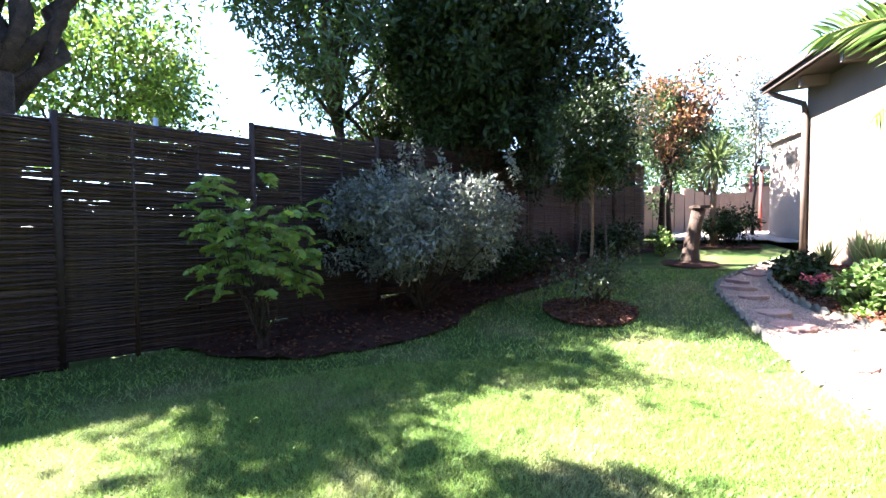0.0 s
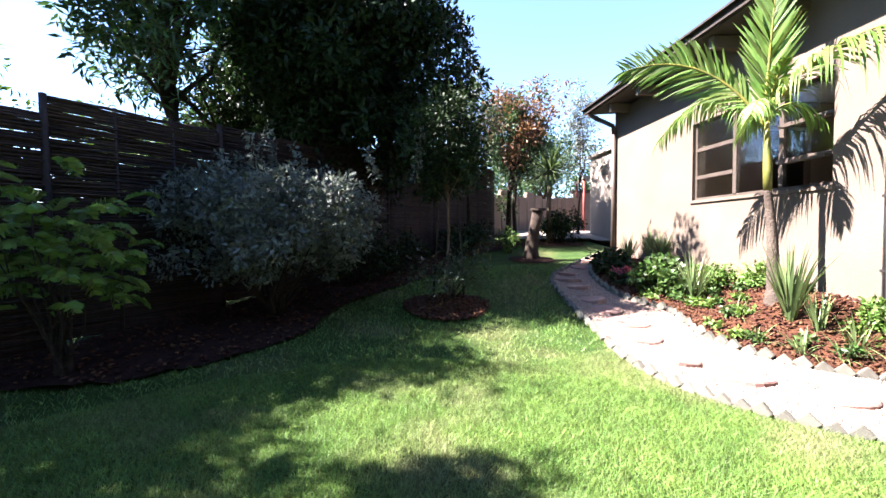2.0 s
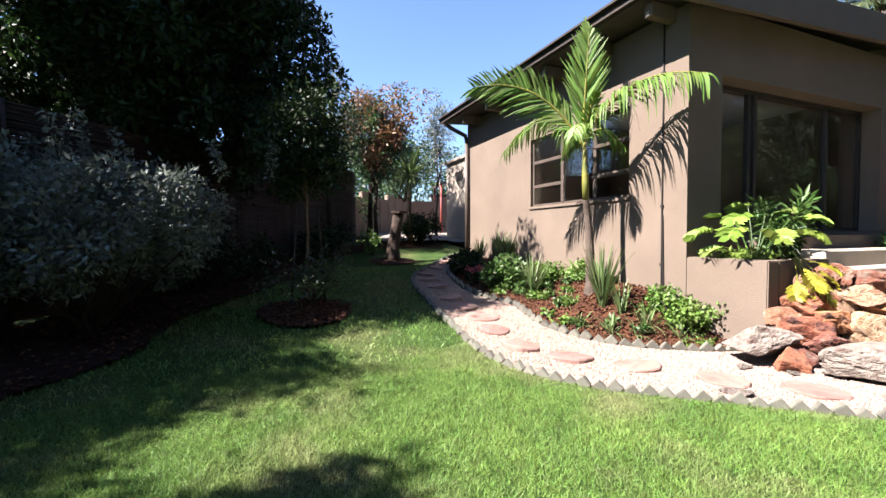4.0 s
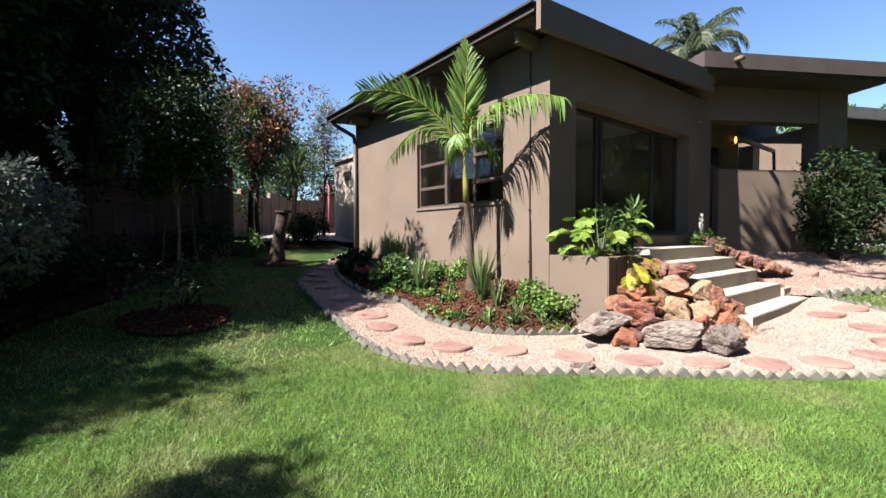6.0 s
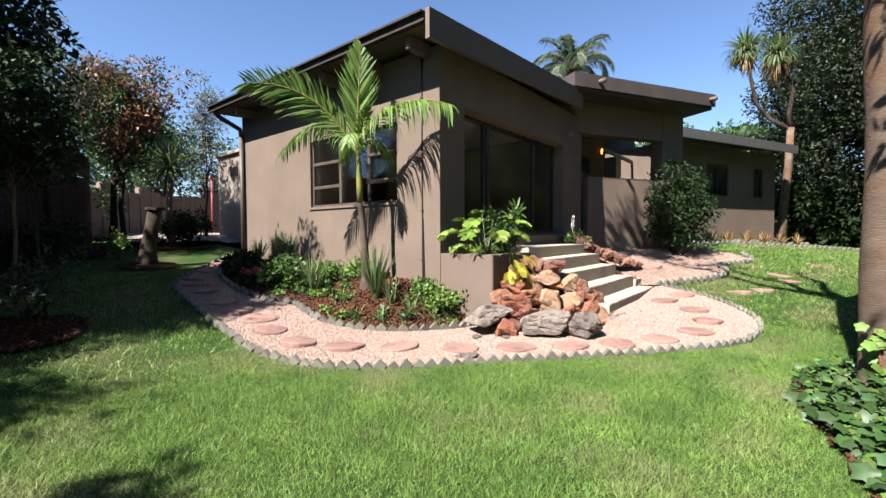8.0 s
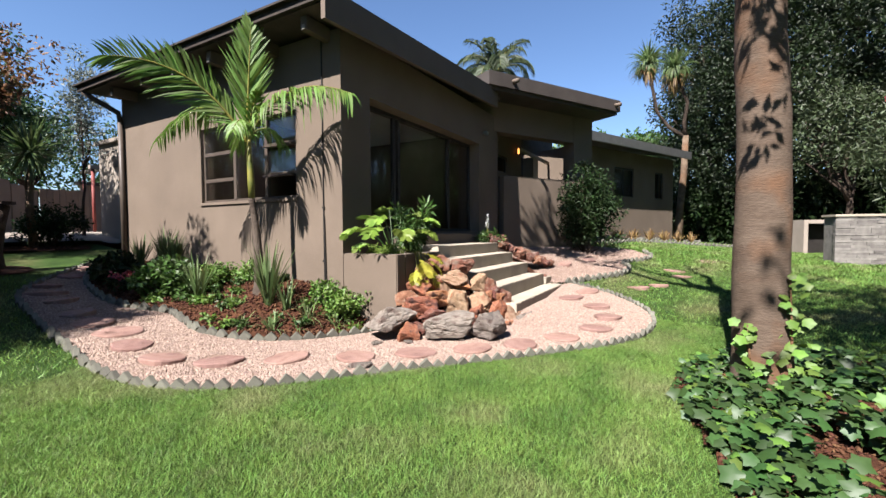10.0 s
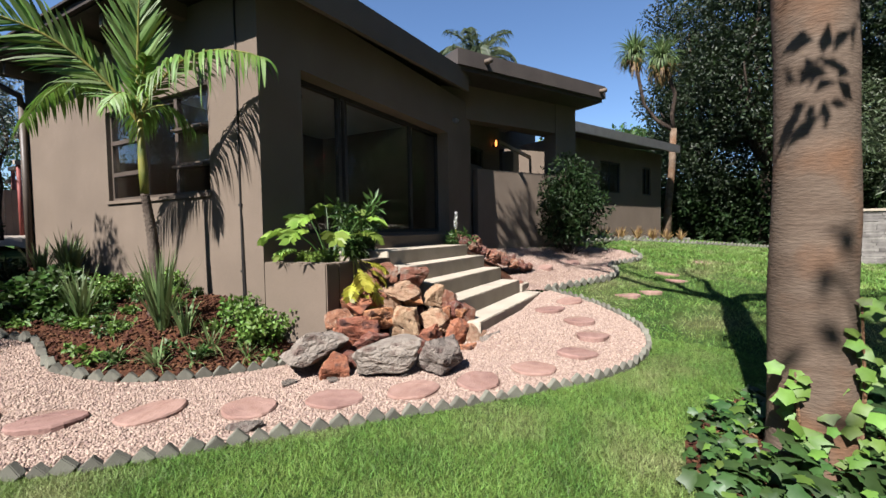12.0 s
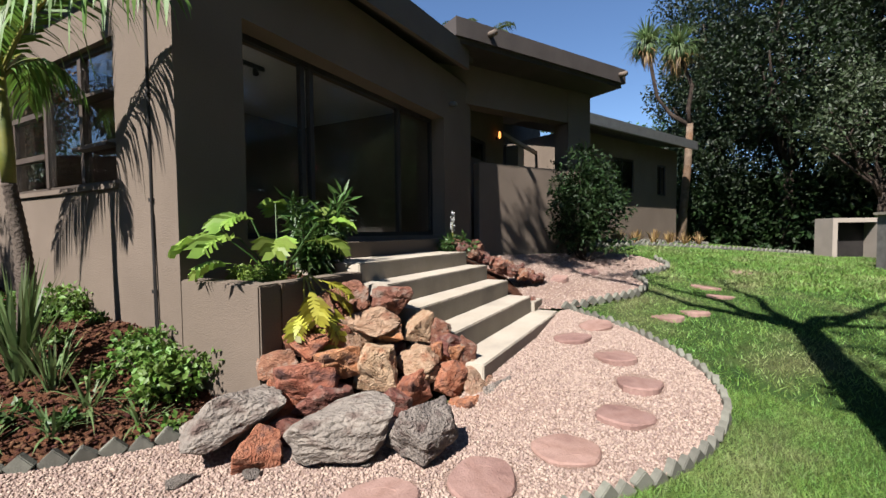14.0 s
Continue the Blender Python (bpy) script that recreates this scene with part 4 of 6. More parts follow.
shade_crown(bpy.data.objects["shade_tree"], (-4.6, 4.5, 3.2), (-6.4, 6.5, 7.5), (1.5, 1.5, 0.9), 110, 60, 0.46, "mid", (0.16, 0.07), 0.1)
shade_crown(bpy.data.objects["shade_tree"], (-4.6, 4.5, 3.2), (-8.0, 4.7, 7.5), (1.5, 1.2, 0.9), 42, 46, 0.44, "mid", (0.16, 0.07), 0.1)
tree("feathery_tree", (-3.0, 9.2, 0.5), (-2.9, 9.1, 4.0), (-2.9, 9.0, 6.0), (2.0, 2.0, 2.6), 0.12, 210, 70, 0.42, "ivy", (0.17, 0.05), "open feathery-leaved tree behind the fence", limbs=8, uneven=0.5, hollow=0.25)
shade_crown(bpy.data.objects["shade_tree"], (-4.6, 4.5, 3.2), (-7.1, 3.7, 7.5), (1.6, 0.85, 0.7), 34, 46, 0.36, "mid", (0.16, 0.07), 0.08)
shade_crown(bpy.data.objects["shade_tree"], (-4.6, 4.5, 3.2), (-5.0, 3.6, 7.4), (0.45, 0.3, 0.3), 16, 34, 0.2, "mid", (0.14, 0.06), 0.05)
shade_crown(bpy.data.objects["feathery_tree"], (-2.9, 9.1, 4.0), (-2.7, 8.3, 7.3), (1.3, 1.35, 0.7), 120, 60, 0.42, "ivy", (0.17, 0.07), 0.08)
shade_crown(bpy.data.objects["feathery_tree"], (-2.9, 9.1, 4.0), (-4.5, 8.35, 7.6), (2.1, 1.75, 0.9), 190, 70, 0.46, "ivy", (0.17, 0.07), 0.09)
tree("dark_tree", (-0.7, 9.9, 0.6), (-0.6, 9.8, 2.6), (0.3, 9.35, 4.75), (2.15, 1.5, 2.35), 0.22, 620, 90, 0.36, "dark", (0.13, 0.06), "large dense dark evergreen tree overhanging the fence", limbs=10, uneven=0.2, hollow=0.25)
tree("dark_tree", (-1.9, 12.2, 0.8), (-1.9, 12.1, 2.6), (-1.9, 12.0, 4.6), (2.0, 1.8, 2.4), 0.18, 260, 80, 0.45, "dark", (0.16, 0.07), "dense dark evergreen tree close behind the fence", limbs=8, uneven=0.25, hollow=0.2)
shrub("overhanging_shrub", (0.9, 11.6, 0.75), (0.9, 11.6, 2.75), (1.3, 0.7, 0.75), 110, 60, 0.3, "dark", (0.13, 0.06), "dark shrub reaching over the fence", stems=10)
tree("garden_tree", (-9.0, 9.4, 0.6), (-9.0, 9.2, 3.2), (-9.0, 8.9, 5.0), (2.8, 2.8, 1.8), 0.2, 190, 70, 0.5, "bright", (0.17, 0.07), "bright green leafy tree beyond the fence", limbs=8, uneven=0.4)
tree("garden_tree", (-7.5, 17.0, 1.2), (-7.5, 17.0, 2.6), (-7.5, 17.0, 4.0), (3.4, 2.2, 1.5), 0.16, 130, 60, 0.55, "bright", (0.17, 0.07), "low spreading light green tree beyond the fence", limbs=6, uneven=0.4)
tree("silver_tree", (3.1, 13.4, 1.05), (3.0, 13.3, 3.0), (2.9, 13.2, 4.5), (0.95, 0.95, 1.35), 0.08, 90, 60, 0.3, "olive", (0.12, 0.04), "slender grey-green tree at the fence end", limbs=6, uneven=0.4)
tree("maple_tree", (4.5, 14.7, 1.15), (4.55, 14.7, 2.9), (4.75, 14.9, 4.3), (1.15, 1.1, 1.5), 0.085, 130, 60, 0.33, "ivy", (0.12, 0.055), "small tree with green and rusty leaves by the boundary wall", limbs=7, uneven=0.5)
tree("rusty_tree", (4.6, 14.2, 1.15), (4.6, 14.2, 3.2), (4.7, 14.2, 4.75), (1.2, 1.0, 1.2), 0.06, 80, 55, 0.3, "rust", (0.12, 0.05), "small tree with rust-coloured foliage", limbs=5, uneven=0.5)
tree("slender_tree", (7.1, 15.3, 1.3), (7.15, 15.3, 3.4), (7.2, 15.3, 4.9), (0.55, 0.55, 1.7), 0.035, 60, 40, 0.25, "silver", (0.11, 0.035), "slender wispy silvery tree beside the driveway", limbs=6, uneven=0.5)
tree("light_tree", (7.0, 18.9, 1.3), (7.0, 18.9, 2.8), (6.9, 18.9, 4.6), (1.7, 1.4, 1.6), 0.1, 110, 50, 0.4, "ivy", (0.14, 0.06), "leafy green tree behind the boundary wall", limbs=6, uneven=0.4)
for x, y, h, r in ((2.5, 23.5, 5.0, 3.0), (8.0, 26.0, 5.4, 3.4), (13.5, 26.5, 5.0, 3.4), (19.0, 25.5, 5.6, 3.6), (-2.5, 21.0, 4.8, 3.0)):
    tree("backdrop_tree", (x, y, 1.3), (x, y, 2.8), (x, y, h - 1.0), (r, r * 0.7, 2.2), 0.16, 120, 60, 0.62, "ivy", (0.2, 0.09), "leafy green tree beyond the garage wall", limbs=5, uneven=0.4, group="trees beyond the garage")
# The dark leaf colour puts the shade this small tree stands in into its crown.
tree("staked_tree", (1.92, 7.2, gz(1.9, 7.2) + 0.1), (1.95, 7.25, 1.9), (1.98, 7.3, 2.6), (0.55, 0.55, 0.8), 0.022, 150, 48, 0.17, "dark", (0.075, 0.034), "small staked standard tree in a mulched mound", limbs=7, uneven=0.4, bark="bark")
shrub("low_shrub", (1.95, 7.05, gz(1.9, 7.1) + 0.1), (1.95, 7.05, 0.75), (0.6, 0.5, 0.28), 40, 26, 0.14, "olive", (0.08, 0.025), "low sparse grey-green shrub under the small tree", hollow=0.3, uneven=0.5)
for dx in (-0.22, 0.24):
    single("tree_stake", tube(bmesh.new(), [(1.92 + dx, 7.15, gz(1.9, 7.1)), (1.94 + dx * 0.6, 7.2, 1.75)], [0.014, 0.012], 7), M["bark_dark"], "thin wooden stake beside the small tree", "stake", "tree stakes", smooth=True)
shrub("silver_shrub", (-0.4, 6.85, 0.3), (-0.42, 6.8, 1.5), (1.35, 1.0, 0.72), 330, 60, 0.17, "silver", (0.07, 0.032), "large rounded shrub with small silvery leaves", stems=14, hollow=0.4, shoots=9, uneven=0.2)
comp = thing("compound_shrub", (-1.72, 5.1, 0.08), "bright green shrub with drooping compound leaves", "shrub")
cp = cloud((-1.72, 5.05, 1.2), (0.5, 0.42, 0.72), 120, 0.25, 0.4)
bm = bmesh.new()
for k in range(14):
    tube(bm, bent((-1.72 + 0.05 * math.cos(k * 2.4), 5.1 + 0.05 * math.sin(k * 2.4), 0.03), cp[k * 8], 4, 0.1), [0.016, 0.013, 0.01, 0.008, 0.005], 5)
tagged(part("stems", bm, M["bark_dark"], comp), kind="stuff")
V, F = [], []
for p in cp:
    q = p - np.array([-1.72, 5.05, 0.8])
    _, v, f = frond_np(p, math.atan2(q[1], q[0]) + rng.normal() * 0.5, 0.55 + 0.3 * rng.normal(), 0.3 + 0.16 * rng.random(), 0.13, 1.3, n=9, width=0.044, hang=0.2)
    F += [tuple(i + len(V) for i in g) for g in f]
    V += v
part("leaves", mesh_np("leaves", V, F, M["leaf_bright"]), None, comp)
shrub("white_rose", (1.15, 9.5, 0.5), (1.15, 9.5, 0.95), (0.5, 0.45, 0.4), 40, 30, 0.15, "dark", (0.07, 0.04), "dark green bush with a few white blooms", group="")
for k in range(9):
    p = (1.15 + 0.45 * math.cos(k * 2.3), 9.3 + 0.3 * math.sin(k * 1.7), 0.85 + 0.06 * (k % 5))
    part("bloom", foliage("bloom", [p], 0.02, 10, 0.035, 0.03, M["leaf_white"]), None, bpy.data.objects["white_rose"])
shrub("dark_bush", (2.7, 11.4, 0.8), (2.75, 11.4, 1.2), (0.7, 0.6, 0.45), 60, 30, 0.18, "dark", (0.09, 0.04), "dark green bush beside the fence")
shrub("light_bush", (3.95, 12.1, 0.85), (3.95, 12.1, 1.15), (0.28, 0.28, 0.28), 26, 26, 0.1, "bright", (0.06, 0.035), "small bright yellow-green bush")
shrub("round_bush", (5.95, 13.9, 1.0), (5.95, 13.9, 1.6), (0.72, 0.6, 0.45), 90, 40, 0.17, "dark", (0.08, 0.04), "rounded dark green bush by the driveway")
shrub("fence_shrub", (0.5, 8.6, 0.45), (0.45, 8.7, 1.0), (0.7, 0.6, 0.5), 70, 30, 0.17, "dark", (0.08, 0.04), "dark green shrub in the shade of the fence")

yucca = thing("yucca_tree", (5.55, 13.6, 1.05), "spiky yucca on a bare trunk", "tree")
bm = bmesh.new()
tube(bm, [(5.55, 13.6, 0.95), (5.5, 13.6, 2.0), (5.55, 13.62, 3.2)], [0.09, 0.075, 0.07], 9)
part("trunk", bm, M["bark"], yucca, smooth=True)
part("leaves", strap_mesh("leaves", (5.55, 13.62, 3.2), 190, 0.95, 0.055, 2.4, M["leaf_strap"], 0.25, 0.05), None, yucca)


stump = thing("tree_stump", (4.2, 10.88, gz(4.2, 10.88)), "tall cut tree stump with a flat top", "stump")
bm = bmesh.new()
sz = gz(4.2, 10.88)
tube(bm, [(4.2, 10.88, sz - 0.05), (4.2, 10.88, sz + 0.12), (4.22, 10.9, sz + 0.35), (4.3, 10.92, sz + 0.8), (4.36, 10.9, sz + 1.16)], [0.24, 0.18, 0.145, 0.125, 0.13], 12)
part("trunk", bm, M["bark_dark"], stump, smooth=True)
bm = bmesh.new()
tube(bm, [(4.37, 10.9, sz + 1.16), (4.37, 10.9, sz + 1.21)], [0.19, 0.185], 9)
part("cut_top", bm, M["bark_dark"], stump, "dark sawn slab on top")

# ---- palm by the house wall ----
palm = thing("garden_palm", (5.78, 5.93, 0.35), "slender garden palm with arching feather fronds beside the wall", "palm tree")
PZ = float(bed_z(np.array(5.78), np.array(5.93)))
bm = bmesh.new()
pp, pr = [], []
for k in range(27):
    u = k / 26
    for dz, dr in ((0, 0.004), (0.03, -0.004)):
        pp.append((5.78 - 0.05 * u + 0.04 * math.sin(u * 3), 5.93 + 0.06 * u, PZ - 0.08 + u * 1.42 + dz * 0.9))
        pr.append(0.078 - 0.034 * u + dr + (0.035 * max(0, 1 - u * 7)))
tube(bm, pp, pr, 12)
part("trunk", bm, M["palm_bark"], palm, "ringed grey-brown trunk", True)
PC = Vector(pp[-1])
bm = bmesh.new()
tube(bm, [PC, PC + Vector((-0.005, 0, 0.25)), PC + Vector((-0.01, 0.01, 0.55)), PC + Vector((-0.01, 0.02, 0.9))], [0.045, 0.05, 0.04, 0.024], 10)
part("crownshaft", bm, M["shaft"], palm, "smooth yellow-green crownshaft", True)
def palm_frond(t, base, bend, tip, side, leaflet, spread, hang, n=46, width=0.0145, lift=0.0):
    """A feather leaf along a curve; side: the way its leaflets stand out; spread: their angle from the midrib; hang: how far they droop."""
    a, b, c = (np.array(q, dtype=float) for q in (base, bend, tip))
    V, F = [], []
    side = unit(np.array(side, dtype=float))
    for k in range(n):
        u = 0.1 + 0.9 * k / (n - 1)
        p = a * (1 - u) ** 2 + b * 2 * u * (1 - u) + c * u * u
        d = unit((b - a) * (1 - u) + (c - b) * u)
        ll = leaflet * min(1, 0.4 + 2.2 * u) * (1 - 0.62 * max(0, u - 0.45) / 0.55)
        for sg in (-1, 1):
            l = ll * (0.82 + 0.3 * rng.random())
            q = unit(side * sg * math.sin(spread) + d * math.cos(spread) + np.array([0, 0, lift]) + rng.normal(size=3) * 0.07)
            w = unit(np.cross(q, np.cross(side, d) + 0.35 * rng.normal(size=3))) * width * (0.75 + 0.5 * rng.random())
            h = hang * (0.7 + 0.6 * rng.random())
            i = len(V)
            for f, g in ((0.0, 0.6), (0.35, 1.0), (0.7, 0.8)):
                m = p + q * l * f * (1 - 0.35 * h * f) - np.array([0, 0, h * l * f * f])
                V += [m - w * g, m + w * g]
            V.append(p + q * l * (1 - 0.35 * h) - np.array([0, 0, h * l]))
            F += [(i, i + 1, i + 3), (i, i + 3, i + 2), (i + 2, i + 3, i + 5), (i + 2, i + 5, i + 4), (i + 4, i + 5, i + 6)]
    f = part("frond", mesh_np("frond", V, F, M["leaf_palm"]), None, t)
    bm = bmesh.new()
    us = np.linspace(0, 1, 12)
    tube(bm, [a * (1 - u) ** 2 + b * 2 * u * (1 - u) + c * u * u for u in us], list(np.linspace(0.02, 0.004, 12)), 6)
    part("midrib", bm, M["shaft"], f)


PF = (5.73, 6.06, 2.66)
palm_frond(palm, PF, (5.72, 6.0, 3.4), (5.78, 5.98, 4.3), (0.83, -0.55, 0.0), 0.66, 0.5, 0.06, n=56, width=0.017)
palm_frond(palm, PF, (5.2, 6.35, 3.75), (4.3, 6.75, 3.52), (0.35, -0.3, 0.85), 0.66, 0.7, 0.22, n=56, lift=0.1)
palm_frond(palm, PF, (5.45, 6.4, 3.6), (5.15, 7.3, 2.72), (0.75, 0.3, 0.15), 0.55, 0.8, 0.75, n=48)
palm_frond(palm, PF, (5.85, 5.45, 3.65), (6.2, 4.5, 3.22), (0.8, -0.25, 0.1), 0.68, 0.7, 0.85, n=54)
palm_frond(palm, PF, (6.05, 6.35, 3.35), (6.2, 7.0, 2.75), (0.7, 0.2, 0.1), 0.5, 0.8, 0.8, n=40)
palm_frond(palm, PF, (5.55, 5.85, 3.1), (5.3, 5.75, 2.7), (0.4, -0.7, 0.1), 0.36, 0.8, 0.75, n=26)
palm_frond(palm, PF, (5.95, 5.9, 3.1), (6.15, 5.7, 2.6), (-0.3, -0.7, 0.0), 0.36, 0.8, 0.8, n=26)
palm_frond(palm, PF, (5.72, 5.9, 3.2), (5.68, 5.72, 3.3), (0.83, -0.55, 0.0), 0.3, 0.6, 0.35, n=24)

# ---- tree in the ivy bed, and ivy ----
itree = thing("garden_tree", (6.17, 0.0, 0), "smooth-barked tree with ivy at its foot", "tree")
bm = bmesh.new()
TP = [(6.17, -0.02, -0.15), (6.17, -0.01, 0.1), (6.17, 0.0, 0.6), (6.16, 0.01, 1.4), (6.15, 0.03, 2.3), (6.14, 0.06, 3.4), (6.15, 0.08, 4.6), (6.17, 0.08, 5.6)]
DTP = [Vector(TP[k]).lerp(Vector(TP[k + 1]), f / 4) for k in range(len(TP) - 1) for f in range(4)]
tube(bm, DTP, list(np.interp(np.linspace(0, 7, len(DTP)), range(8), [0.27, 0.215, 0.195, 0.19, 0.185, 0.18, 0.175, 0.15])), 28)
for v in bm.verts:
    v.co += Vector((noise.noise(v.co * 2.2), noise.noise(v.co * 2.2 + Vector((4, 1, 0))), 0)) * 0.025
part("trunk", bm, M["bark_tree"], itree, "brown-grey bark with fine horizontal cracks", True)
for tip, r in (((6.4, 2.0, 8.0), 0.1), ((6.1, 0.9, 9.4), 0.09), ((6.3, -2.2, 9.2), 0.1), ((6.0, -1.3, 7.6), 0.08), ((6.1, -2.6, 7.4), 0.07)):
    bm = bmesh.new()
    tube(bm, bent((6.17, 0.08, 5.4), tip, 7, 0.08), [r * (1 - 0.11 * k) for k in range(8)], 8)
    for j in range(3):
        s = Vector((6.17, 0.08, 5.4)).lerp(Vector(tip), 0.5 + 0.15 * j)
        tube(bm, bent(s, s + Vector((rng.normal() * 0.5, rng.normal() * 0.5, 0.6)), 3, 0.1), [r * 0.35, r * 0.3, r * 0.2, r * 0.1], 5)
    part("limb", bm, M["bark"], itree, smooth=True)
# Low limb, with the twig leaves below, added to throw leaf shadows on the trunk.
bm = bmesh.new()
tube(bm, bent((6.15, 0.06, 3.9), (4.3, 0.1, 4.9), 5, 0.06), [0.05, 0.04, 0.035, 0.03, 0.02, 0.01], 6)
part("limb", bm, M["bark"], itree, smooth=True)
# Unseen high limb and leaves, added to dapple the porch wall with shade.
bm = bmesh.new()
tube(bm, bent((6.17, 0.08, 5.3), (5.7, 4.2, 9.9), 7, 0.06), [0.09, 0.08, 0.07, 0.06, 0.05, 0.04, 0.03, 0.02], 8)
part("limb", bm, M["bark"], itree, smooth=True)
part("crown", foliage("crown", cloud((5.6, 3.9, 9.9), (1.3, 0.9, 0.9), 46, 0.1), 0.24, 30, 0.2, 0.08, M["leaf_mid"]), None, itree)
part("twig_leaves", foliage("twig_leaves", [(4.9, 0.2, 4.55), (4.4, -0.05, 4.7), (4.2, 0.15, 4.95), (4.6, -0.1, 4.2), (4.35, 0.12, 3.95)], 0.13, 26, 0.13, 0.06, M["leaf_mid"]), None, itree)
part("crown", foliage("crown", np.concatenate([cloud((5.4, -2.6, 7.2), (1.1, 1.1, 0.7), 22), cloud((6.0, 2.3, 8.6), (0.7, 0.5, 0.4), 5)]), 0.3, 30, 0.16, 0.07, M["leaf_mid"]), None, itree)
# Unseen tree, its crown set where it shades the lawn and dapples the trunk.
tree("shade_tree", (2.6, -6.4, 0), (2.6, -6.2, 4.2), (2.5, -2.1, 7.6), (2.6, 1.9, 1.2), 0.2, 150, 60, 0.5, "mid", (0.17, 0.07), "leafy shade tree behind the lawn", limbs=8, uneven=0.5)


def ivy_items(n, keep, lo, hi, size):
    out = []
    poly = np.asarray(IVY_BED)
    while len(out) < n:
        x, y = 3.6 + 4.6 * rng.random(), -2.3 + 3.2 * rng.random()
        if not inside(poly, np.array(x), np.array(y)) or not keep(x, y):
            continue
        e = float(edge_dist(np.concatenate([poly, poly[:1]]), np.array(x), np.array(y)))
        z = 0.03 + (lo + (hi - lo) * rng.random()) * min(1, 0.25 + e / 0.6)
        a = rng.random() * 6.283
        out.append(((x, y, z), (math.cos(a), math.sin(a), -0.15 + 0.3 * rng.normal()), (0.5 * rng.normal() - 0.25, 0.5 * rng.normal() - 0.15, 1.0), size * (0.6 + 0.7 * rng.random())))
    return out


patchy = lambda x, y: noise.noise(Vector((x * 1.3, y * 1.3, 0))) > -0.22 and np.hypot(x - 6.17, y) > 0.26
ivy = thing("ivy_patch", (6.2, -0.4, 0.02), "dense patch of glossy lobed ivy leaves on soil", "ground cover")
tagged(part("dark_leaves", lobed("dark_leaves", ivy_items(2600, patchy, 0.04, 0.24, 0.105), 5, M["leaf_ivy"], 0.34), None, ivy, "dark glossy ivy leaves"), kind="stuff")
tagged(part("young_leaves", lobed("young_leaves", ivy_items(420, patchy, 0.12, 0.3, 0.08), 5, M["leaf_bright"], 0.34), None, ivy, "young light green ivy leaves"), kind="stuff")
climb = thing("climbing_ivy", (6.0, -0.1, 0.2), "strand of light green ivy climbing the trunk", "climbing plant")
its = []
for x0, y0, zt, n in ((6.02, -0.17, 1.0, 34), (5.98, 0.1, 0.58, 24)):
    bm = bmesh.new()
    tube(bm, [(x0, y0, 0.05), (x0 - 0.01, y0 - 0.01, zt * 0.5), (x0, y0 + 0.01, zt)], [0.012, 0.009, 0.005], 5)
    part("runner", bm, M["bark"], climb)
    for k in range(n):
        z = 0.15 + (zt - 0.1) * k / n
        its.append(((x0 + rng.normal() * 0.04, y0 + rng.normal() * 0.05, z), (-0.6 + 0.4 * rng.normal(), 0.7 * rng.normal(), -0.3), (-0.8, 0.3 * rng.normal(), 0.5), 0.06 + 0.05 * rng.random()))
part("leaves", lobed("leaves", its, 5, M["leaf_bright"], 0.26), None, climb)

# ---- unseen closing of the garden behind the walk, added to block southern sky ----
single("wall_south", boxes((-12, -9.2, -0.2, 24, -9.0, 3.4)), M["wallgate"], "plain plastered boundary wall behind the lawn", "wall", kind="structure")
for x, y, h in ((-9.5, -10.8, 8.2), (-5.0, -10.5, 7.6), (-1.2, -11.4, 8.6), (3.0, -11.2, 7.8), (7.5, -11.0, 8.8)):
    tree("boundary_tree", (x, y, 0), (x, y, 3.6), (x, y, h), (3.2, 2.4, h - 3.0), 0.25, 260, 50, 0.75, "dark", (0.28, 0.13), "dense dark boundary tree behind the garden wall", limbs=7, group="boundary trees")
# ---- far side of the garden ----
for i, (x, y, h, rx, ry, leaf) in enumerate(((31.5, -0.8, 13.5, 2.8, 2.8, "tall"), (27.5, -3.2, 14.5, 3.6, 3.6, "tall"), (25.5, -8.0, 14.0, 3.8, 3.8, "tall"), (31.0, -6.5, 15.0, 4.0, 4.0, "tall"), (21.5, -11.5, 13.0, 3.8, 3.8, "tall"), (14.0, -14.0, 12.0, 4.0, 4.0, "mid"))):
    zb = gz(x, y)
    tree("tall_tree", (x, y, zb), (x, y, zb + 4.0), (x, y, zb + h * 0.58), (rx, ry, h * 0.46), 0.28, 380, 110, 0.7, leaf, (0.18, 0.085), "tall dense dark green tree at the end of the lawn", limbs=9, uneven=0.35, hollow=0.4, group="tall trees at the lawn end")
tree("silver_tree", (24.0, -5.0, 0.5), (24.0, -5.0, 2.6), (24.2, -4.9, 5.2), (1.9, 1.9, 2.2), 0.14, 170, 50, 0.45, "olive", (0.18, 0.07), "grey-green tree in front of the tall trees", limbs=8, uneven=0.4)
# Added dark backing: hides the sky and stands for the shade behind the hedge.
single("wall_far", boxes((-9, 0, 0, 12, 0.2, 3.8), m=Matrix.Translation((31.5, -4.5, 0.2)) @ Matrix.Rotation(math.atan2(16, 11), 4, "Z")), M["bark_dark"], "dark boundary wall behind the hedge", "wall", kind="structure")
# Near-black leaf colour carries the deep shade under the tall trees.
hedge = thing("boundary_hedge", (29, -4, 0.6), "dark dense hedge under the tall trees", "hedge")
hp = []
for k in range(420):
    u = rng.random()
    hp.append((33.5 - 11 * u + rng.normal() * 0.7, 4.5 - 16 * u + rng.normal() * 0.7, 0.6 + 3.4 * rng.random()))
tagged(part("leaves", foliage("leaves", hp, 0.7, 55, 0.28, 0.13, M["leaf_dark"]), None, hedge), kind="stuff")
bm = bmesh.new()
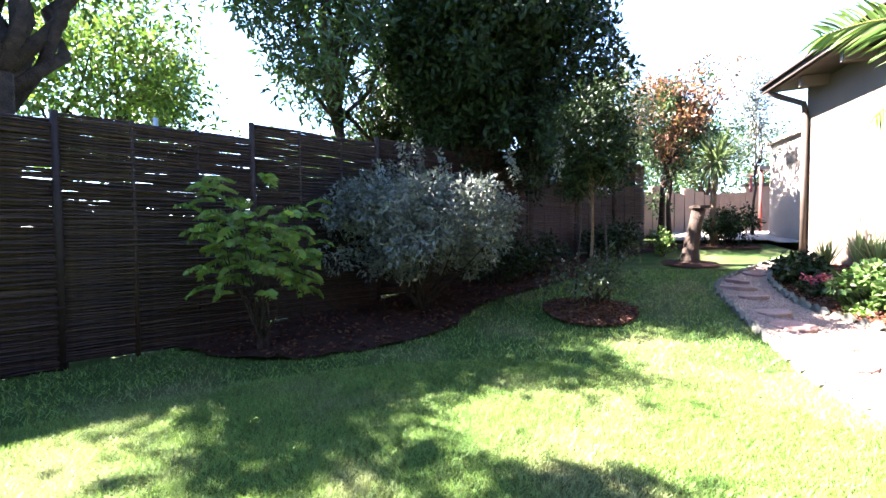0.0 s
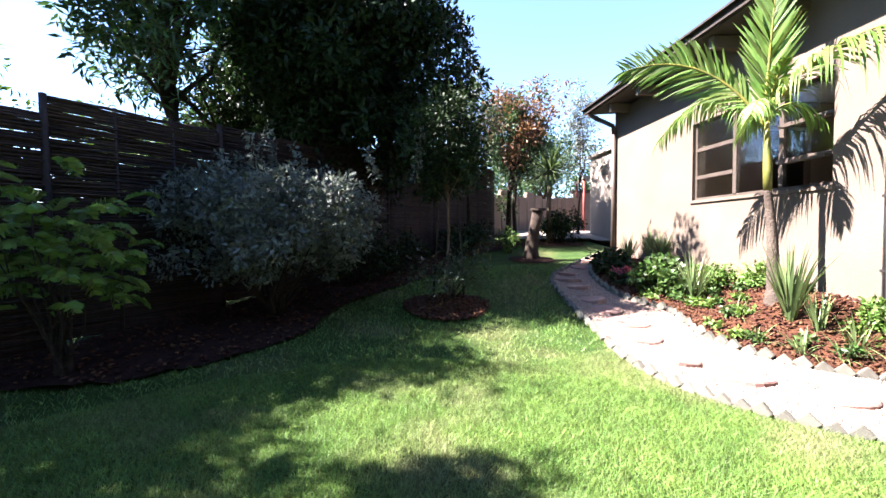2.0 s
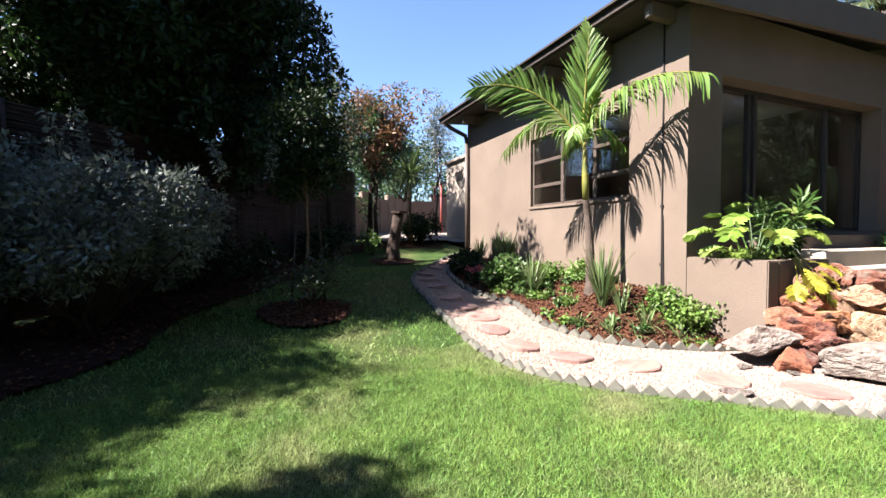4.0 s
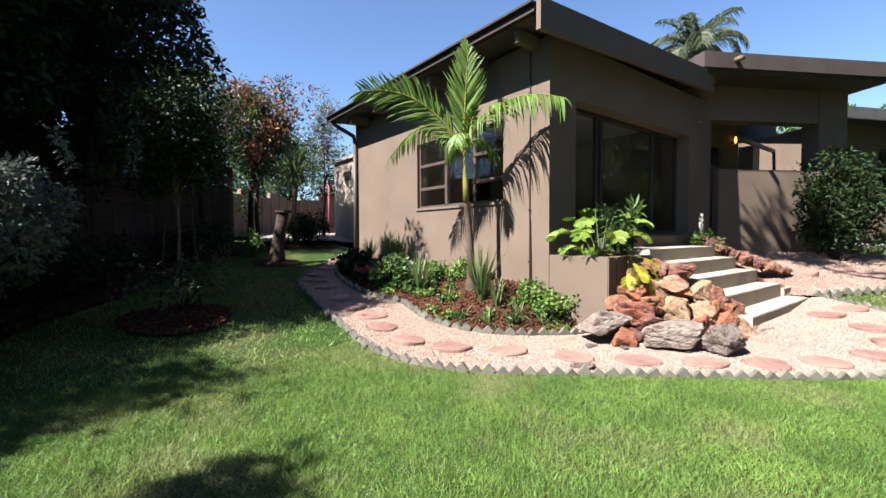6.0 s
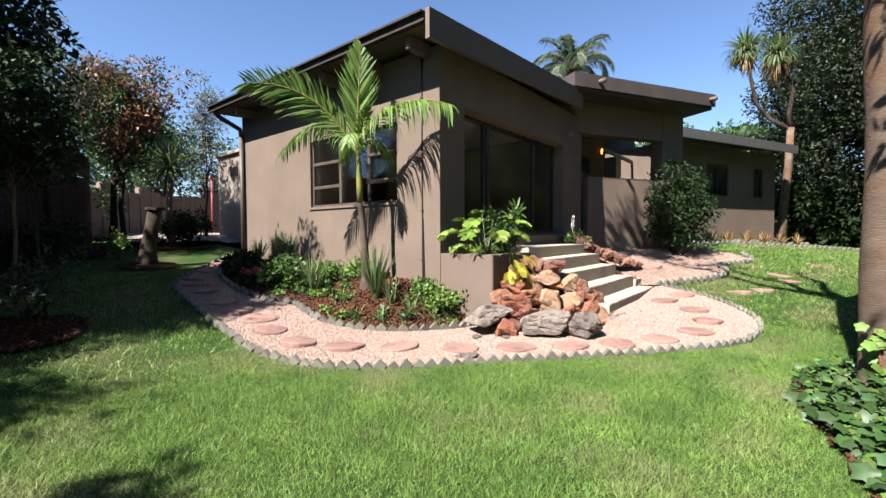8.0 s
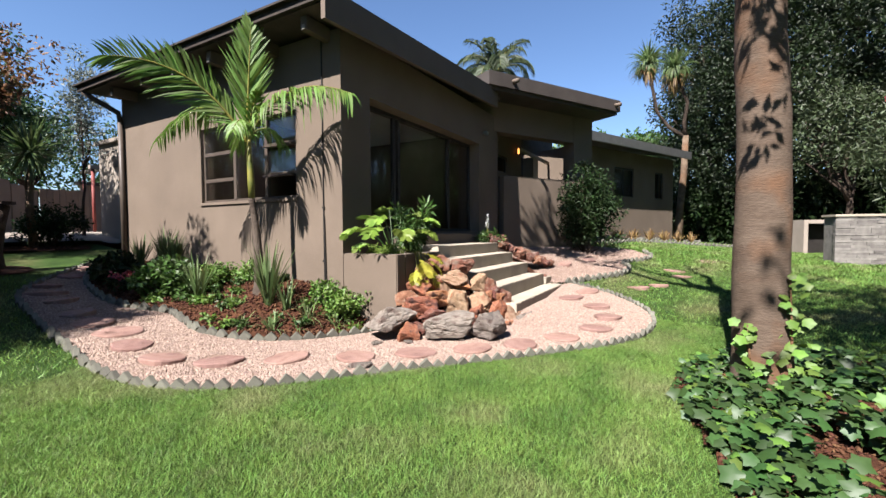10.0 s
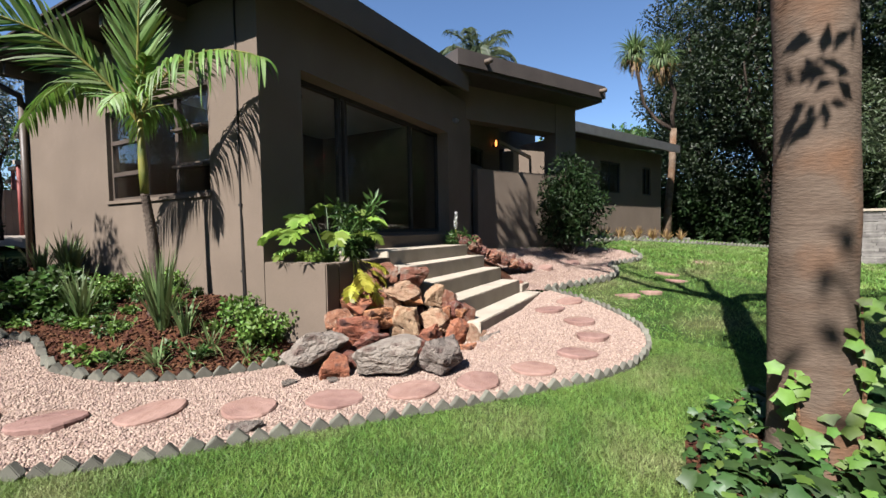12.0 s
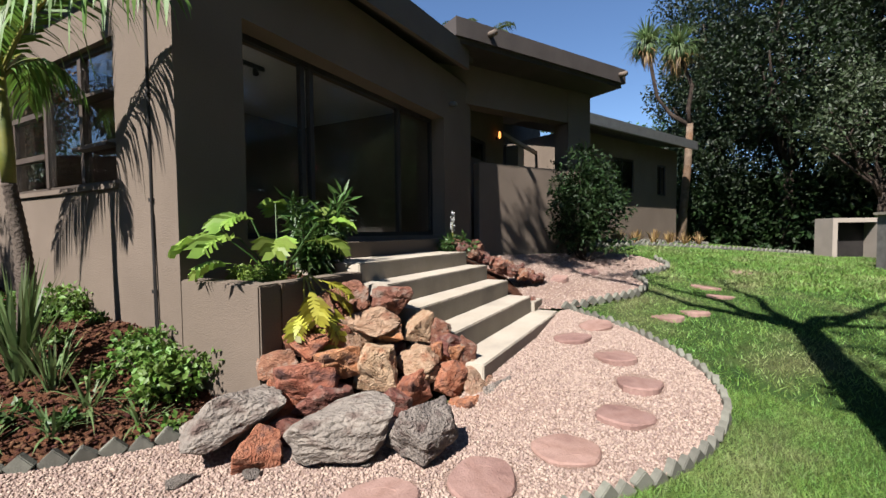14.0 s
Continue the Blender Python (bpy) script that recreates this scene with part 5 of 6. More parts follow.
for k in range(24):
    u = k / 23
    x, y = 33.5 - 11 * u, 4.5 - 16 * u
    tube(bm, bent((x, y, 0.3), (x + 0.3, y, 3.2), 3, 0.05), [0.06, 0.05, 0.04, 0.02], 6)
part("stems", bm, M["bark_dark"], hedge)
oz = gz(18.5, -5.6)
shrub("oleander", (18.5, -5.6, oz), (18.3, -5.3, 3.4), (1.5, 1.6, 1.7), 130, 34, 0.35, "olive", (0.2, 0.04), "tall oleander shrub with pink flowers", stems=12)
part("flowers", foliage("flowers", cloud((17.8, -4.9, 4.3), (1.0, 1.1, 0.8), 16), 0.09, 14, 0.07, 0.06, M["leaf_pink"]), None, bpy.data.objects["oleander"], "pink flower clusters")

stonew = thing("stacked_stone_wall", (17.5, -3.8, 0.4), "low wall of stacked grey stone strips", "wall", kind="structure")
SWM = Matrix.Translation((16.9, -2.95, 0.4)) @ Matrix.Rotation(radians(-78), 4, "Z")
part("core", boxes((0.02, 0.03, -0.1, 2.98, 0.6, 1.3), m=SWM), M["stonewall"], stonew)
z, r = 0.0, 0
while z < 1.3:
    h = 0.05 + 0.03 * random.random()
    x = 0.0
    while x < 3.0:
        w = min(0.25 + 0.3 * random.random(), 3.0 - x)
        part("stone", boxes((x, -0.02 * random.random(), z, x + w - 0.006, 0.1, min(z + h - 0.005, 1.3)), m=SWM), M["stonewall"], stonew)
        x += w
    z += h
    r += 1
part("coping", boxes((-0.03, -0.05, 1.3, 3.03, 0.65, 1.36), m=SWM), M["concrete"], stonew)

cab = thing("cabbage_tree", (25.6, 0.85, 0.9), "tall bare-stemmed tree with two drooping spiky heads", "tree")
bm = bmesh.new()
tube(bm, [(25.6, 0.85, 0.6), (25.6, 0.8, 2.2), (25.5, 0.65, 4.2), (25.3, 0.6, 5.9)], [0.26, 0.17, 0.15, 0.13], 9)
part("trunk", bm, M["bark"], cab, smooth=True)
for tip, kn in (((25.7, 2.3, 9.7), (25.4, 1.85, 7.2)), ((24.8, 1.1, 8.9), (25.1, 0.55, 7.4))):
    bm = bmesh.new()
    tube(bm, [(25.3, 0.6, 5.8), Vector((25.3, 0.6, 5.8)).lerp(Vector(kn), 0.5) + Vector((0, 0.1, -0.1)), kn, Vector(kn).lerp(Vector(tip), 0.6), tip], [0.1, 0.09, 0.08, 0.075, 0.07], 7)
    part("limb", bm, M["bark_dark"], cab, smooth=True)
    part("leaves", strap_mesh("leaves", tip, 340, 1.25, 0.06, 2.0, M["leaf_strap"], 1.25, 0.05, 6), None, cab)
    part("dry_leaves", strap_mesh("dry_leaves", Vector(tip) - Vector((0, 0, 0.15)), 110, 1.15, 0.05, 2.9, M["leaf_dry"], 0.3, 0.6, 5), None, cab, "withered hanging leaves")
qpalm = thing("queen_palm", (30.0, 12.4, 0.8), "tall feather palm rising behind the roof", "palm tree")
bm = bmesh.new()
tube(bm, [(30, 12.4, 0.5), (30, 12.4, 7), (30, 12.4, 12.6)], [0.25, 0.2, 0.17], 10)
part("trunk", bm, M["bark"], qpalm, smooth=True)
for k in range(18):
    add_frond(qpalm, (30, 12.4, 12.6), k * 2.4, 1.35 - 0.06 * k, 3.2, 0.95, 1.3 + 0.06 * k, M["leaf_olive"], n=52, width=0.085, hang=0.7)
for x, y, z in ((46, 9, 9.5), (52, 3, 11.0), (42, 16, 8.5)):
    tree("far_tree", (x, y, 1.0), (x, y, 4.5), (x, y, z - 1.5), (5, 5, 2.6), 0.3, 160, 40, 1.1, "mid", (0.45, 0.22), "distant green treetop beyond the house", limbs=5, uneven=0.4, group="distant trees")
shrub("porch_bush", (14.1, 2.95, gz(14.1, 2.95)), (14.15, 2.95, 2.05), (0.95, 0.85, 1.05), 170, 40, 0.24, "dark", (0.11, 0.045), "large leafy bush in front of the porch wall", stems=14, hollow=0.3, uneven=0.35)

# ---- flower bed planting ----
def bz(x, y):
    return float(bed_z(np.array(float(x)), np.array(float(y))))


for x, y, n, ln, w in ((5.6, 5.5, 60, 0.92, 0.034), (5.42, 6.85, 46, 0.72, 0.027), (5.95, 8.5, 60, 0.75, 0.034), (6.15, 9.2, 60, 0.8, 0.034), (6.1, 10.0, 40, 0.7, 0.034), (5.7, 5.25, 24, 0.55, 0.026)):
    strap_plant("sword_lily", x, y, bz(x, y), n, ln, w, 0.5, "strap", "clump of upright grey-green sword leaves in the bed", 0.5, group="sword-leaved clumps")
for x, y in ((5.78, 4.95), (5.95, 4.6), (5.55, 4.85), (5.3, 5.05), (5.1, 5.35), (5.35, 5.9)):
    strap_plant("tuft_plant", x, y, bz(x, y), 26, 0.3 if x != 5.78 else 0.42, 0.02, 1.25, "strap", "small arching tuft of narrow leaves", 0.9, group="small tufts in the bed")
for nm, x, y, r, h, leaf, cl, sz, lb in (
        ("round_leaf_plant", 5.25, 7.45, 0.42, 0.32, "mid", 60, (0.09, 0.06), "low mound of round grey-green leaves"),
        ("round_leaf_plant", 5.55, 7.9, 0.35, 0.3, "mid", 45, (0.09, 0.06), "low mound of round grey-green leaves"),
        ("dark_leaf_plant", 5.25, 8.85, 0.4, 0.3, "dark", 50, (0.1, 0.05), "dark green low plant at the path edge"),
        ("dark_leaf_plant", 5.5, 9.7, 0.35, 0.28, "dark", 40, (0.1, 0.05), "dark green low plant at the path edge"),
        ("mint_plant", 6.18, 4.72, 0.3, 0.34, "bright", 60, (0.055, 0.038), "bushy bright green herb against the planter"),
        ("mint_plant", 6.22, 5.1, 0.2, 0.24, "bright", 30, (0.055, 0.035), "bushy bright green herb against the wall"),
        ("mint_plant", 6.2, 6.6, 0.26, 0.26, "bright", 34, (0.06, 0.035), "bushy bright green herb against the wall"),
        ("pale_plant", 5.85, 7.0, 0.3, 0.26, "bright", 40, (0.06, 0.03), "pale green spreading plant in the bed")):
    z = bz(x, y)
    shrub(nm, (x, y, z), (x, y, z + h * 0.55), (r, r, h * 0.6), cl, 22, 0.085, leaf, sz, lb, 8, "plant", 0.25, 0.3)
t = thing("red_flowers", (4.98, 8.05, bz(4.98, 8.05)), "small clump of red flowers at the path edge", "flower")
zz = bz(4.98, 8.05)
part("leaves", foliage("leaves", cloud((4.98, 8.05, zz + 0.12), (0.2, 0.2, 0.1), 16), 0.07, 18, 0.07, 0.03, M["leaf_dark"]), None, t)
part("flowers", foliage("flowers", cloud((4.98, 8.02, zz + 0.25), (0.18, 0.18, 0.05), 14), 0.03, 12, 0.04, 0.03, M["leaf_pink"]), None, t)
cnt = 0
while cnt < 34:
    x, y = 4.75 + 1.6 * rng.random(), 4.3 + 3.4 * rng.random()
    if not inside(BED, np.array(x), np.array(y)) or float(edge_dist(BED_EDGE, np.array(x), np.array(y))) < 0.12 or abs(x - 5.84) + abs(y - 5.95) < 0.2:
        continue
    z = bz(x, y)
    t = thing("bed_seedling", (x, y, z), "small green bedding plant in red soil", "plant", "bedding plants")
    r = 0.07 + 0.08 * rng.random()
    part("leaves", foliage("leaves", cloud((x, y, z + 0.05), (r, r, 0.045), 9, 0.2), 0.035, 11, 0.06, 0.032, M["leaf_bright" if cnt % 3 else "leaf_mid"]), None, t)
    cnt += 1

# planter plants
philo = thing("philodendron", (6.95, 4.45, 0.95), "split-leaf philodendron with large lobed light green leaves", "plant")
for az, el, ln, sz in ((2.7, 0.7, 0.42, 0.5), (3.4, 0.6, 0.48, 0.46), (1.9, 1.05, 0.5, 0.42), (0.9, 1.15, 0.6, 0.46), (-0.3, 1.1, 0.52, 0.5), (-1.4, 0.8, 0.36, 0.46), (-2.3, 0.65, 0.42, 0.46), (2.9, 0.4, 0.3, 0.4), (-0.9, 0.9, 0.5, 0.42), (0.2, 1.0, 0.5, 0.44), (-2.9, 0.95, 0.5, 0.44)):
    b0 = np.array([7.02, 4.42, 0.95])
    el, ln = el + 0.12, ln * 1.3
    d0 = np.array([math.cos(az) * math.cos(el), math.sin(az) * math.cos(el), math.sin(el)])
    e0 = b0 + d0 * ln
    bm = bmesh.new()
    tube(bm, [tuple(b0), tuple(b0 + d0 * ln * 0.6 + np.array([0, 0, 0.03])), tuple(e0)], [0.009, 0.007, 0.005], 5)
    part("stalk", bm, M["leaf_mid"], philo)
    part("leaf", split_leaf("leaf", e0, az, 0.2, sz * 0.85, sz * 0.45, 1.1, M["leaf_lime"], 9, sz * 0.15), None, philo)
yph = thing("yellow_philodendron", (6.85, 3.86, 0.75), "drooping yellow lobed leaves beside the planter", "plant")
for az, z0, dz, sz in ((-2.2, 0.95, -0.9, 0.3), (-1.6, 0.85, -1.2, 0.34), (-1.0, 0.95, -0.8, 0.28), (-2.7, 0.8, -0.7, 0.26), (-1.9, 0.7, -1.5, 0.3), (-1.3, 1.02, -0.1, 0.26)):
    e = (6.86 + 0.12 * math.cos(az), 3.86 + 0.1 * math.sin(az), z0)
    bm = bmesh.new()
    tube(bm, [(6.86, 3.93, 1.04), (6.86 + 0.05 * math.cos(az), 3.88, 1.07), e], [0.01, 0.009, 0.006], 5)
    part("stalk", bm, M["shaft"], yph)
    part("leaf", split_leaf("leaf", e, az, -0.2 + 0.4 * dz, sz * 0.95, sz * 0.5, 0.6, M["leaf_yellow"], 8, sz * 0.17), None, yph)
fern = thing("fern_mound", (6.8, 4.65, 0.97), "low mound of fine bright ferny leaves in the planter", "plant")
part("leaves", foliage("leaves", cloud((6.82, 4.45, 1.05), (0.2, 0.32, 0.1), 80, 0.2), 0.06, 24, 0.05, 0.014, M["leaf_lime"]), None, fern)
bush = thing("leafy_planter_shrub", (7.42, 4.4, 0.95), "upright shrub with narrow dark green leaves in the planter", "plant")
bm = bmesh.new()
cl = []
for k in range(9):
    a = k * 2.4
    tip = np.array([7.5 + 0.26 * math.cos(a), 4.38 + 0.2 * math.sin(a), 1.4 + 0.38 * ((k * 7) % 9) / 9])
    tube(bm, bent((7.42, 4.4, 0.95), tip, 4, 0.05), [0.01, 0.009, 0.008, 0.006, 0.004], 5)
    cl += [np.array([7.42, 4.4, 0.95]) + (tip - np.array([7.42, 4.4, 0.95])) * u for u in np.linspace(0.3, 1, 8)]
part("stems", bm, M["bark_dark"], bush)
part("leaves", foliage("leaves", cl, 0.08, 20, 0.15, 0.032, M["leaf_mid"]), None, bush)
agap = thing("white_flower_plant", (10.32, 4.3, 1.1), "leafy plant with a white flower spike beside the landing", "plant")
part("leaves", foliage("leaves", cloud((10.35, 4.3, 1.2), (0.25, 0.25, 0.12), 30, 0.2), 0.08, 20, 0.09, 0.035, M["leaf_mid"]), None, agap)
bm = bmesh.new()
tube(bm, [(10.28, 4.3, 1.1), (10.27, 4.3, 1.62)], [0.008, 0.005], 5)
part("stalk", bm, M["shaft"], agap)
part("flowers", foliage("flowers", [(10.27, 4.3, 1.45 + 0.03 * k) for k in range(9)], 0.03, 8, 0.03, 0.025, M["leaf_white"]), None, agap, "white florets")

# dry grasses in front of the far wing
for k in range(22):
    p = FO @ Vector((1.5 + 0.33 * k, -0.7 - 0.5 * ((k * 5) % 7) / 7, 0))
    strap_plant("dry_grass", p.x, p.y, gz(p.x, p.y), 20, 0.55, 0.04, 0.7, "dry", "tuft of orange-brown ornamental grass", 0.6, group="dry grass tufts")


# ---- rocks ----
def rock_mesh(seed, material, flat=1.0):
    """A broken angular stone about one unit across, with ledges along its bedding."""
    r = random.Random(seed)
    bm = bmesh.new()
    for _ in range(13):
        v = Vector((r.uniform(-1, 1), r.uniform(-1, 1), r.uniform(-1, 1)))
        v /= max(abs(v.x), abs(v.y), abs(v.z), 0.1) ** 0.65 * v.length ** 0.35
        bm.verts.new(Vector((v.x * 0.5, v.y * 0.5, v.z * 0.5 * flat)) * (0.88 + 0.16 * r.random()))
    bmesh.ops.convex_hull(bm, input=bm.verts[:])
    bmesh.ops.delete(bm, geom=[v for v in bm.verts if not v.link_faces], context="VERTS")
    bmesh.ops.bevel(bm, geom=bm.edges[:], offset=0.02, segments=1, affect="EDGES")
    for _ in range(3):
        bmesh.ops.triangulate(bm, faces=bm.faces[:])
        bmesh.ops.subdivide_edges(bm, edges=[q for q in bm.edges if q.calc_length() > 0.1], cuts=1, use_grid_fill=True)
    for v in bm.verts:
        q = v.co * 4 + Vector((seed, seed * 2, 0))
        v.co += v.co.normalized() * (noise.noise(q) * 0.045 + noise.noise(q * 2.9) * 0.026 - 0.03 * max(0, math.sin(v.co.z * 19 + v.co.x * 5 + 2.5 * noise.noise(q * 0.6))) ** 8)
    return bm_mesh("rock", bm, material)


ROCKS = {k: [rock_mesh(i * 7 + s, M["rock_" + k]) for i in range(5)] for s, k in enumerate(("red", "pale", "grey", "dark"))}


def rock(kind, i, x, y, z, size, rot=None, label="", group="rock pile beside the steps"):
    o = new("rock", ROCKS[kind][i % 5])
    r = random.Random(i * 13 + 5)
    rx, ry, rz = rot or (r.uniform(-30, 30), r.uniform(-30, 30), r.uniform(0, 360))
    sx, sy, sz = size if isinstance(size, tuple) else (size * r.uniform(1.0, 1.3), size * r.uniform(0.75, 1.0), size * r.uniform(0.7, 0.95))
    o.matrix_basis = pose(x, y, z, rx, ry, rz) @ Matrix.Diagonal((sx, sy, sz, 1))
    names = {"red": "rough rust-red rock in the rock pile", "pale": "rough pale ochre rock in the rock pile", "grey": "large weathered grey rock at the foot of the pile", "dark": "rough dark red rock in the rock pile"}
    tagged(o, label or names[kind], "rock", group)


# kind, place, width and height of the stones: at the foot, on the left and on the right of the heap
HEAP_FOOT = (("grey", 6.09, 3.80, 0.20, 0.82, 0.54), ("grey", 6.39, 3.12, 0.21, 0.82, 0.50), ("grey", 6.62, 2.68, 0.20, 0.55, 0.48), ("red", 6.04, 3.48, 0.13, 0.36, 0.33), ("dark", 6.29, 3.53, 0.10, 0.31, 0.26), ("grey", 7.72, 2.60, -0.00, 0.46, 0.51))
HEAP_LEFT = (("red", 6.40, 3.72, 0.26, 0.40, 0.41), ("red", 6.61, 3.65, 0.34, 0.63, 0.40), ("red", 6.70, 3.74, 0.52, 0.57, 0.34), ("dark", 6.48, 3.82, 0.43, 0.39, 0.30),
              ("red", 6.82, 3.57, 0.41, 0.57, 0.37), ("dark", 6.64, 3.52, 0.21, 0.59, 0.36), ("pale", 7.04, 3.36, 0.35, 0.44, 0.47), ("pale", 7.04, 3.57, 0.59, 0.39, 0.42),
              ("dark", 6.88, 3.79, 0.73, 0.36, 0.52), ("dark", 7.14, 3.71, 0.84, 0.44, 0.40), ("dark", 7.41, 3.51, 0.83, 0.51, 0.39), ("pale", 7.20, 3.53, 0.69, 0.61, 0.32))
HEAP_RIGHT = (("pale", 7.49, 3.27, 0.61, 0.36, 0.46), ("red", 7.28, 3.36, 0.54, 0.37, 0.28), ("pale", 7.35, 3.16, 0.37, 0.46, 0.36), ("red", 7.19, 3.10, 0.16, 0.37, 0.44), ("dark", 7.02, 3.17, 0.11, 0.40, 0.36),
            ("red", 7.48, 3.05, 0.35, 0.24, 0.32), ("red", 7.49, 2.93, 0.21, 0.37, 0.42), ("dark", 7.62, 3.10, 0.52, 0.31, 0.41), ("red", 7.61, 2.96, 0.34, 0.34, 0.25), ("pale", 7.68, 2.73, 0.13, 0.44, 0.49),
            ("dark", 7.72, 2.89, 0.34, 0.31, 0.38), ("pale", 7.30, 3.09, 0.24, 0.34, 0.22), ("red", 6.93, 3.65, 0.61, 0.30, 0.26), ("dark", 7.64, 3.01, 0.42, 0.34, 0.31), ("red", 7.47, 2.74, -0.03, 0.41, 0.34))
for i, (k, x, y, z, w, h) in enumerate(HEAP_FOOT + HEAP_LEFT + HEAP_RIGHT):
    r = random.Random(i + 3)
    rock(k, i * 3 + i // 5, x, y, z, (w * 0.86, w * r.uniform(0.62, 0.85), h * 0.84), (r.uniform(-8, 8), r.uniform(-5, 5) if k == "grey" else r.uniform(-14, 14), -33 + r.uniform(-20, 20)))
for i in range(26):
    u, v = (i * 0.618) % 1, (0.1 + i * 0.377) % 1
    a = Vector((6.5, 3.8, 0)).lerp(Vector((7.66, 2.95, 0)), u)
    b = Vector((7.0, 3.9, 0)).lerp(Vector((7.66, 3.75, 0)), u)
    p = a.lerp(b, v)
    rock(("dark", "red", "red")[i % 3], 50 + i, p.x, p.y, 0.1 + 0.74 * v, 0.25)
core = bmesh.new()
for p in ((6.5, 3.85, -0.05), (7.6, 2.98, -0.05), (7.64, 3.9, -0.05), (6.8, 3.94, -0.05), (7.1, 3.92, 0.7), (7.6, 3.75, 0.8), (7.05, 3.65, 0.36), (7.5, 3.25, 0.36)):
    core.verts.new(p)
bmesh.ops.convex_hull(core, input=core.verts[:])
single("rock_fill", core, M["soil"], "packed red soil between the piled rocks", "soil", kind="structure")
for k in range(44):
    u, v = (k * 0.618) % 1, (k * 0.377) % 1
    x, y = 10.28 + 1.3 * u, 3.05 + 1.35 * v + 0.2 * u
    zz = gz(x, y) + 0.12 + (0.85 * v ** 0.8) * (1 - 0.6 * u)
    rock("dark", 100 + k, x, y, zz, 0.19 + 0.13 * ((k * 3) % 4) / 4, None, "small dark red rock in the heap beside the steps", "red rocks beside the steps")
core = bmesh.new()
for p in ((10.12, 3.0, 0.0), (10.12, 4.5, 0.0), (11.8, 3.5, 0.3), (11.8, 4.5, 0.3), (10.14, 3.2, 0.45), (10.14, 4.4, 1.02), (11.0, 4.45, 0.95), (11.4, 3.9, 0.65)):
    core.verts.new(p)
bmesh.ops.convex_hull(core, input=core.verts[:])
single("rock_fill", core, M["soil"], "packed red soil under the heaped rocks", "soil", kind="structure")


# ---- stepping stones ----
def stone_mesh(seed):
    r = random.Random(seed)
    bm = bmesh.new()
    n = 22
    ring = [0.2 * (1 + 0.07 * math.sin(2 * math.pi * k / n * 2 + seed) + 0.04 * math.sin(2 * math.pi * k / n * 5 + seed * 2) + r.uniform(-0.012, 0.012)) for k in range(n)]
    layers = [(1.0, -0.05), (1.0, 0.012), (0.95, 0.024), (0.5, 0.027)]
    rings = [[bm.verts.new((ring[k] * f * math.cos(2 * math.pi * k / n), ring[k] * f * math.sin(2 * math.pi * k / n), z + (r.uniform(-0.003, 0.003) if z > 0 else 0))) for k in range(n)] for f, z in layers]
    for a, b in zip(rings, rings[1:]):
        for k in range(n):
            bm.faces.new((a[k], a[(k + 1) % n], b[(k + 1) % n], b[k]))
    bm.faces.new(rings[-1])
    return bm_mesh("stepping_stone", bm, M["sandstone"])


SM = [stone_mesh(k) for k in range(4)]
STONES = [(5.37, 10.49), (4.93, 9.81), (4.42, 9.2), (4.26, 8.66), (4.23, 8.1), (4.13, 7.3), (4.08, 6.75), (4.13, 6.2), (4.03, 5.68), (4.05, 5.11), (4.35, 4.65), (4.81, 4.18), (5.2, 3.58), (5.63, 3.1), (6.08, 2.63), (6.52, 2.22), (7.06, 1.87), (7.74, 1.58), (8.35, 1.52), (8.9, 1.78), (9.3, 2.28), (9.85, 2.1)]
for k, (x, y) in enumerate(STONES + [(14.69, 0.04), (12.8, 0.75), (12.17, 0.6), (11.03, 0.99), (10.65, 1.33), (11.9, 3.1), (13.0, 2.7)]):
    o = new("stepping_stone", SM[k % 4])
    lawn = 22 <= k < 27
    sl = (gz(x + 0.2, y) - gz(x - 0.2, y)) / 0.4, (gz(x, y + 0.2) - gz(x, y - 0.2)) / 0.4
    o.matrix_basis = pose(x, y, gz(x, y) + (0.03 if k >= 27 else 0.012 if not lawn else -0.018), math.degrees(math.atan(sl[1])), -math.degrees(math.atan(sl[0])), 50 * k) @ Matrix.Diagonal((1.12 * (0.94 + 0.04 * (k % 4)), 0.98, 1, 1))
    tagged(o, "round pink sandstone stepping stone in the lawn" if lawn else "round pink sandstone stepping stone set in gravel", "stepping stone", "stepping stones")
for k, (x, y, s) in enumerate(((5.72, 3.72, 0.14), (5.95, 3.42, 0.12), (4.95, 3.3, 0.2), (6.35, 2.9, 0.09))):
    o = new("flat_stone", rock_mesh(60 + k, M["rock_grey"], 0.3))
    o.matrix_basis = pose(x, y, 0.035, 0, 0, 70 * k) @ Matrix.Diagonal((s * 1.3, s * 0.8, s, 1))
    tagged(o, "small flat dark stone lying on the gravel", "stone", "loose stones on the path")

# ---- sawtooth edging bricks ----
bm = boxes((-0.055, -0.028, -0.055, 0.055, 0.028, 0.055), bevel=0.006)
EB = bm_mesh("edging_brick", bm, M["edging"])


def edging(name, line, step, label, lift=0.02, size=1.0):
    t = thing(name, (*line[0], gz(*line[0])), label, "edging", kind="structure")
    for k, (x, y, a) in enumerate(along(line, step)):
        o = part("edging_brick", EB, None, t)
        z = gz(x, y) + lift + 0.012 * math.sin(k * 2.7)
        o.matrix_basis = pose(x + 0.008 * math.sin(k * 3.1), y, z, 5 * math.sin(k * 1.9), 0, math.degrees(a) + 8 * math.sin(k * 1.3)) @ pose(0, 0, 0, 0, 45 + 5 * math.sin(k * 2.3), 0) @ Matrix.Diagonal((size, size, size, 1))
    return t


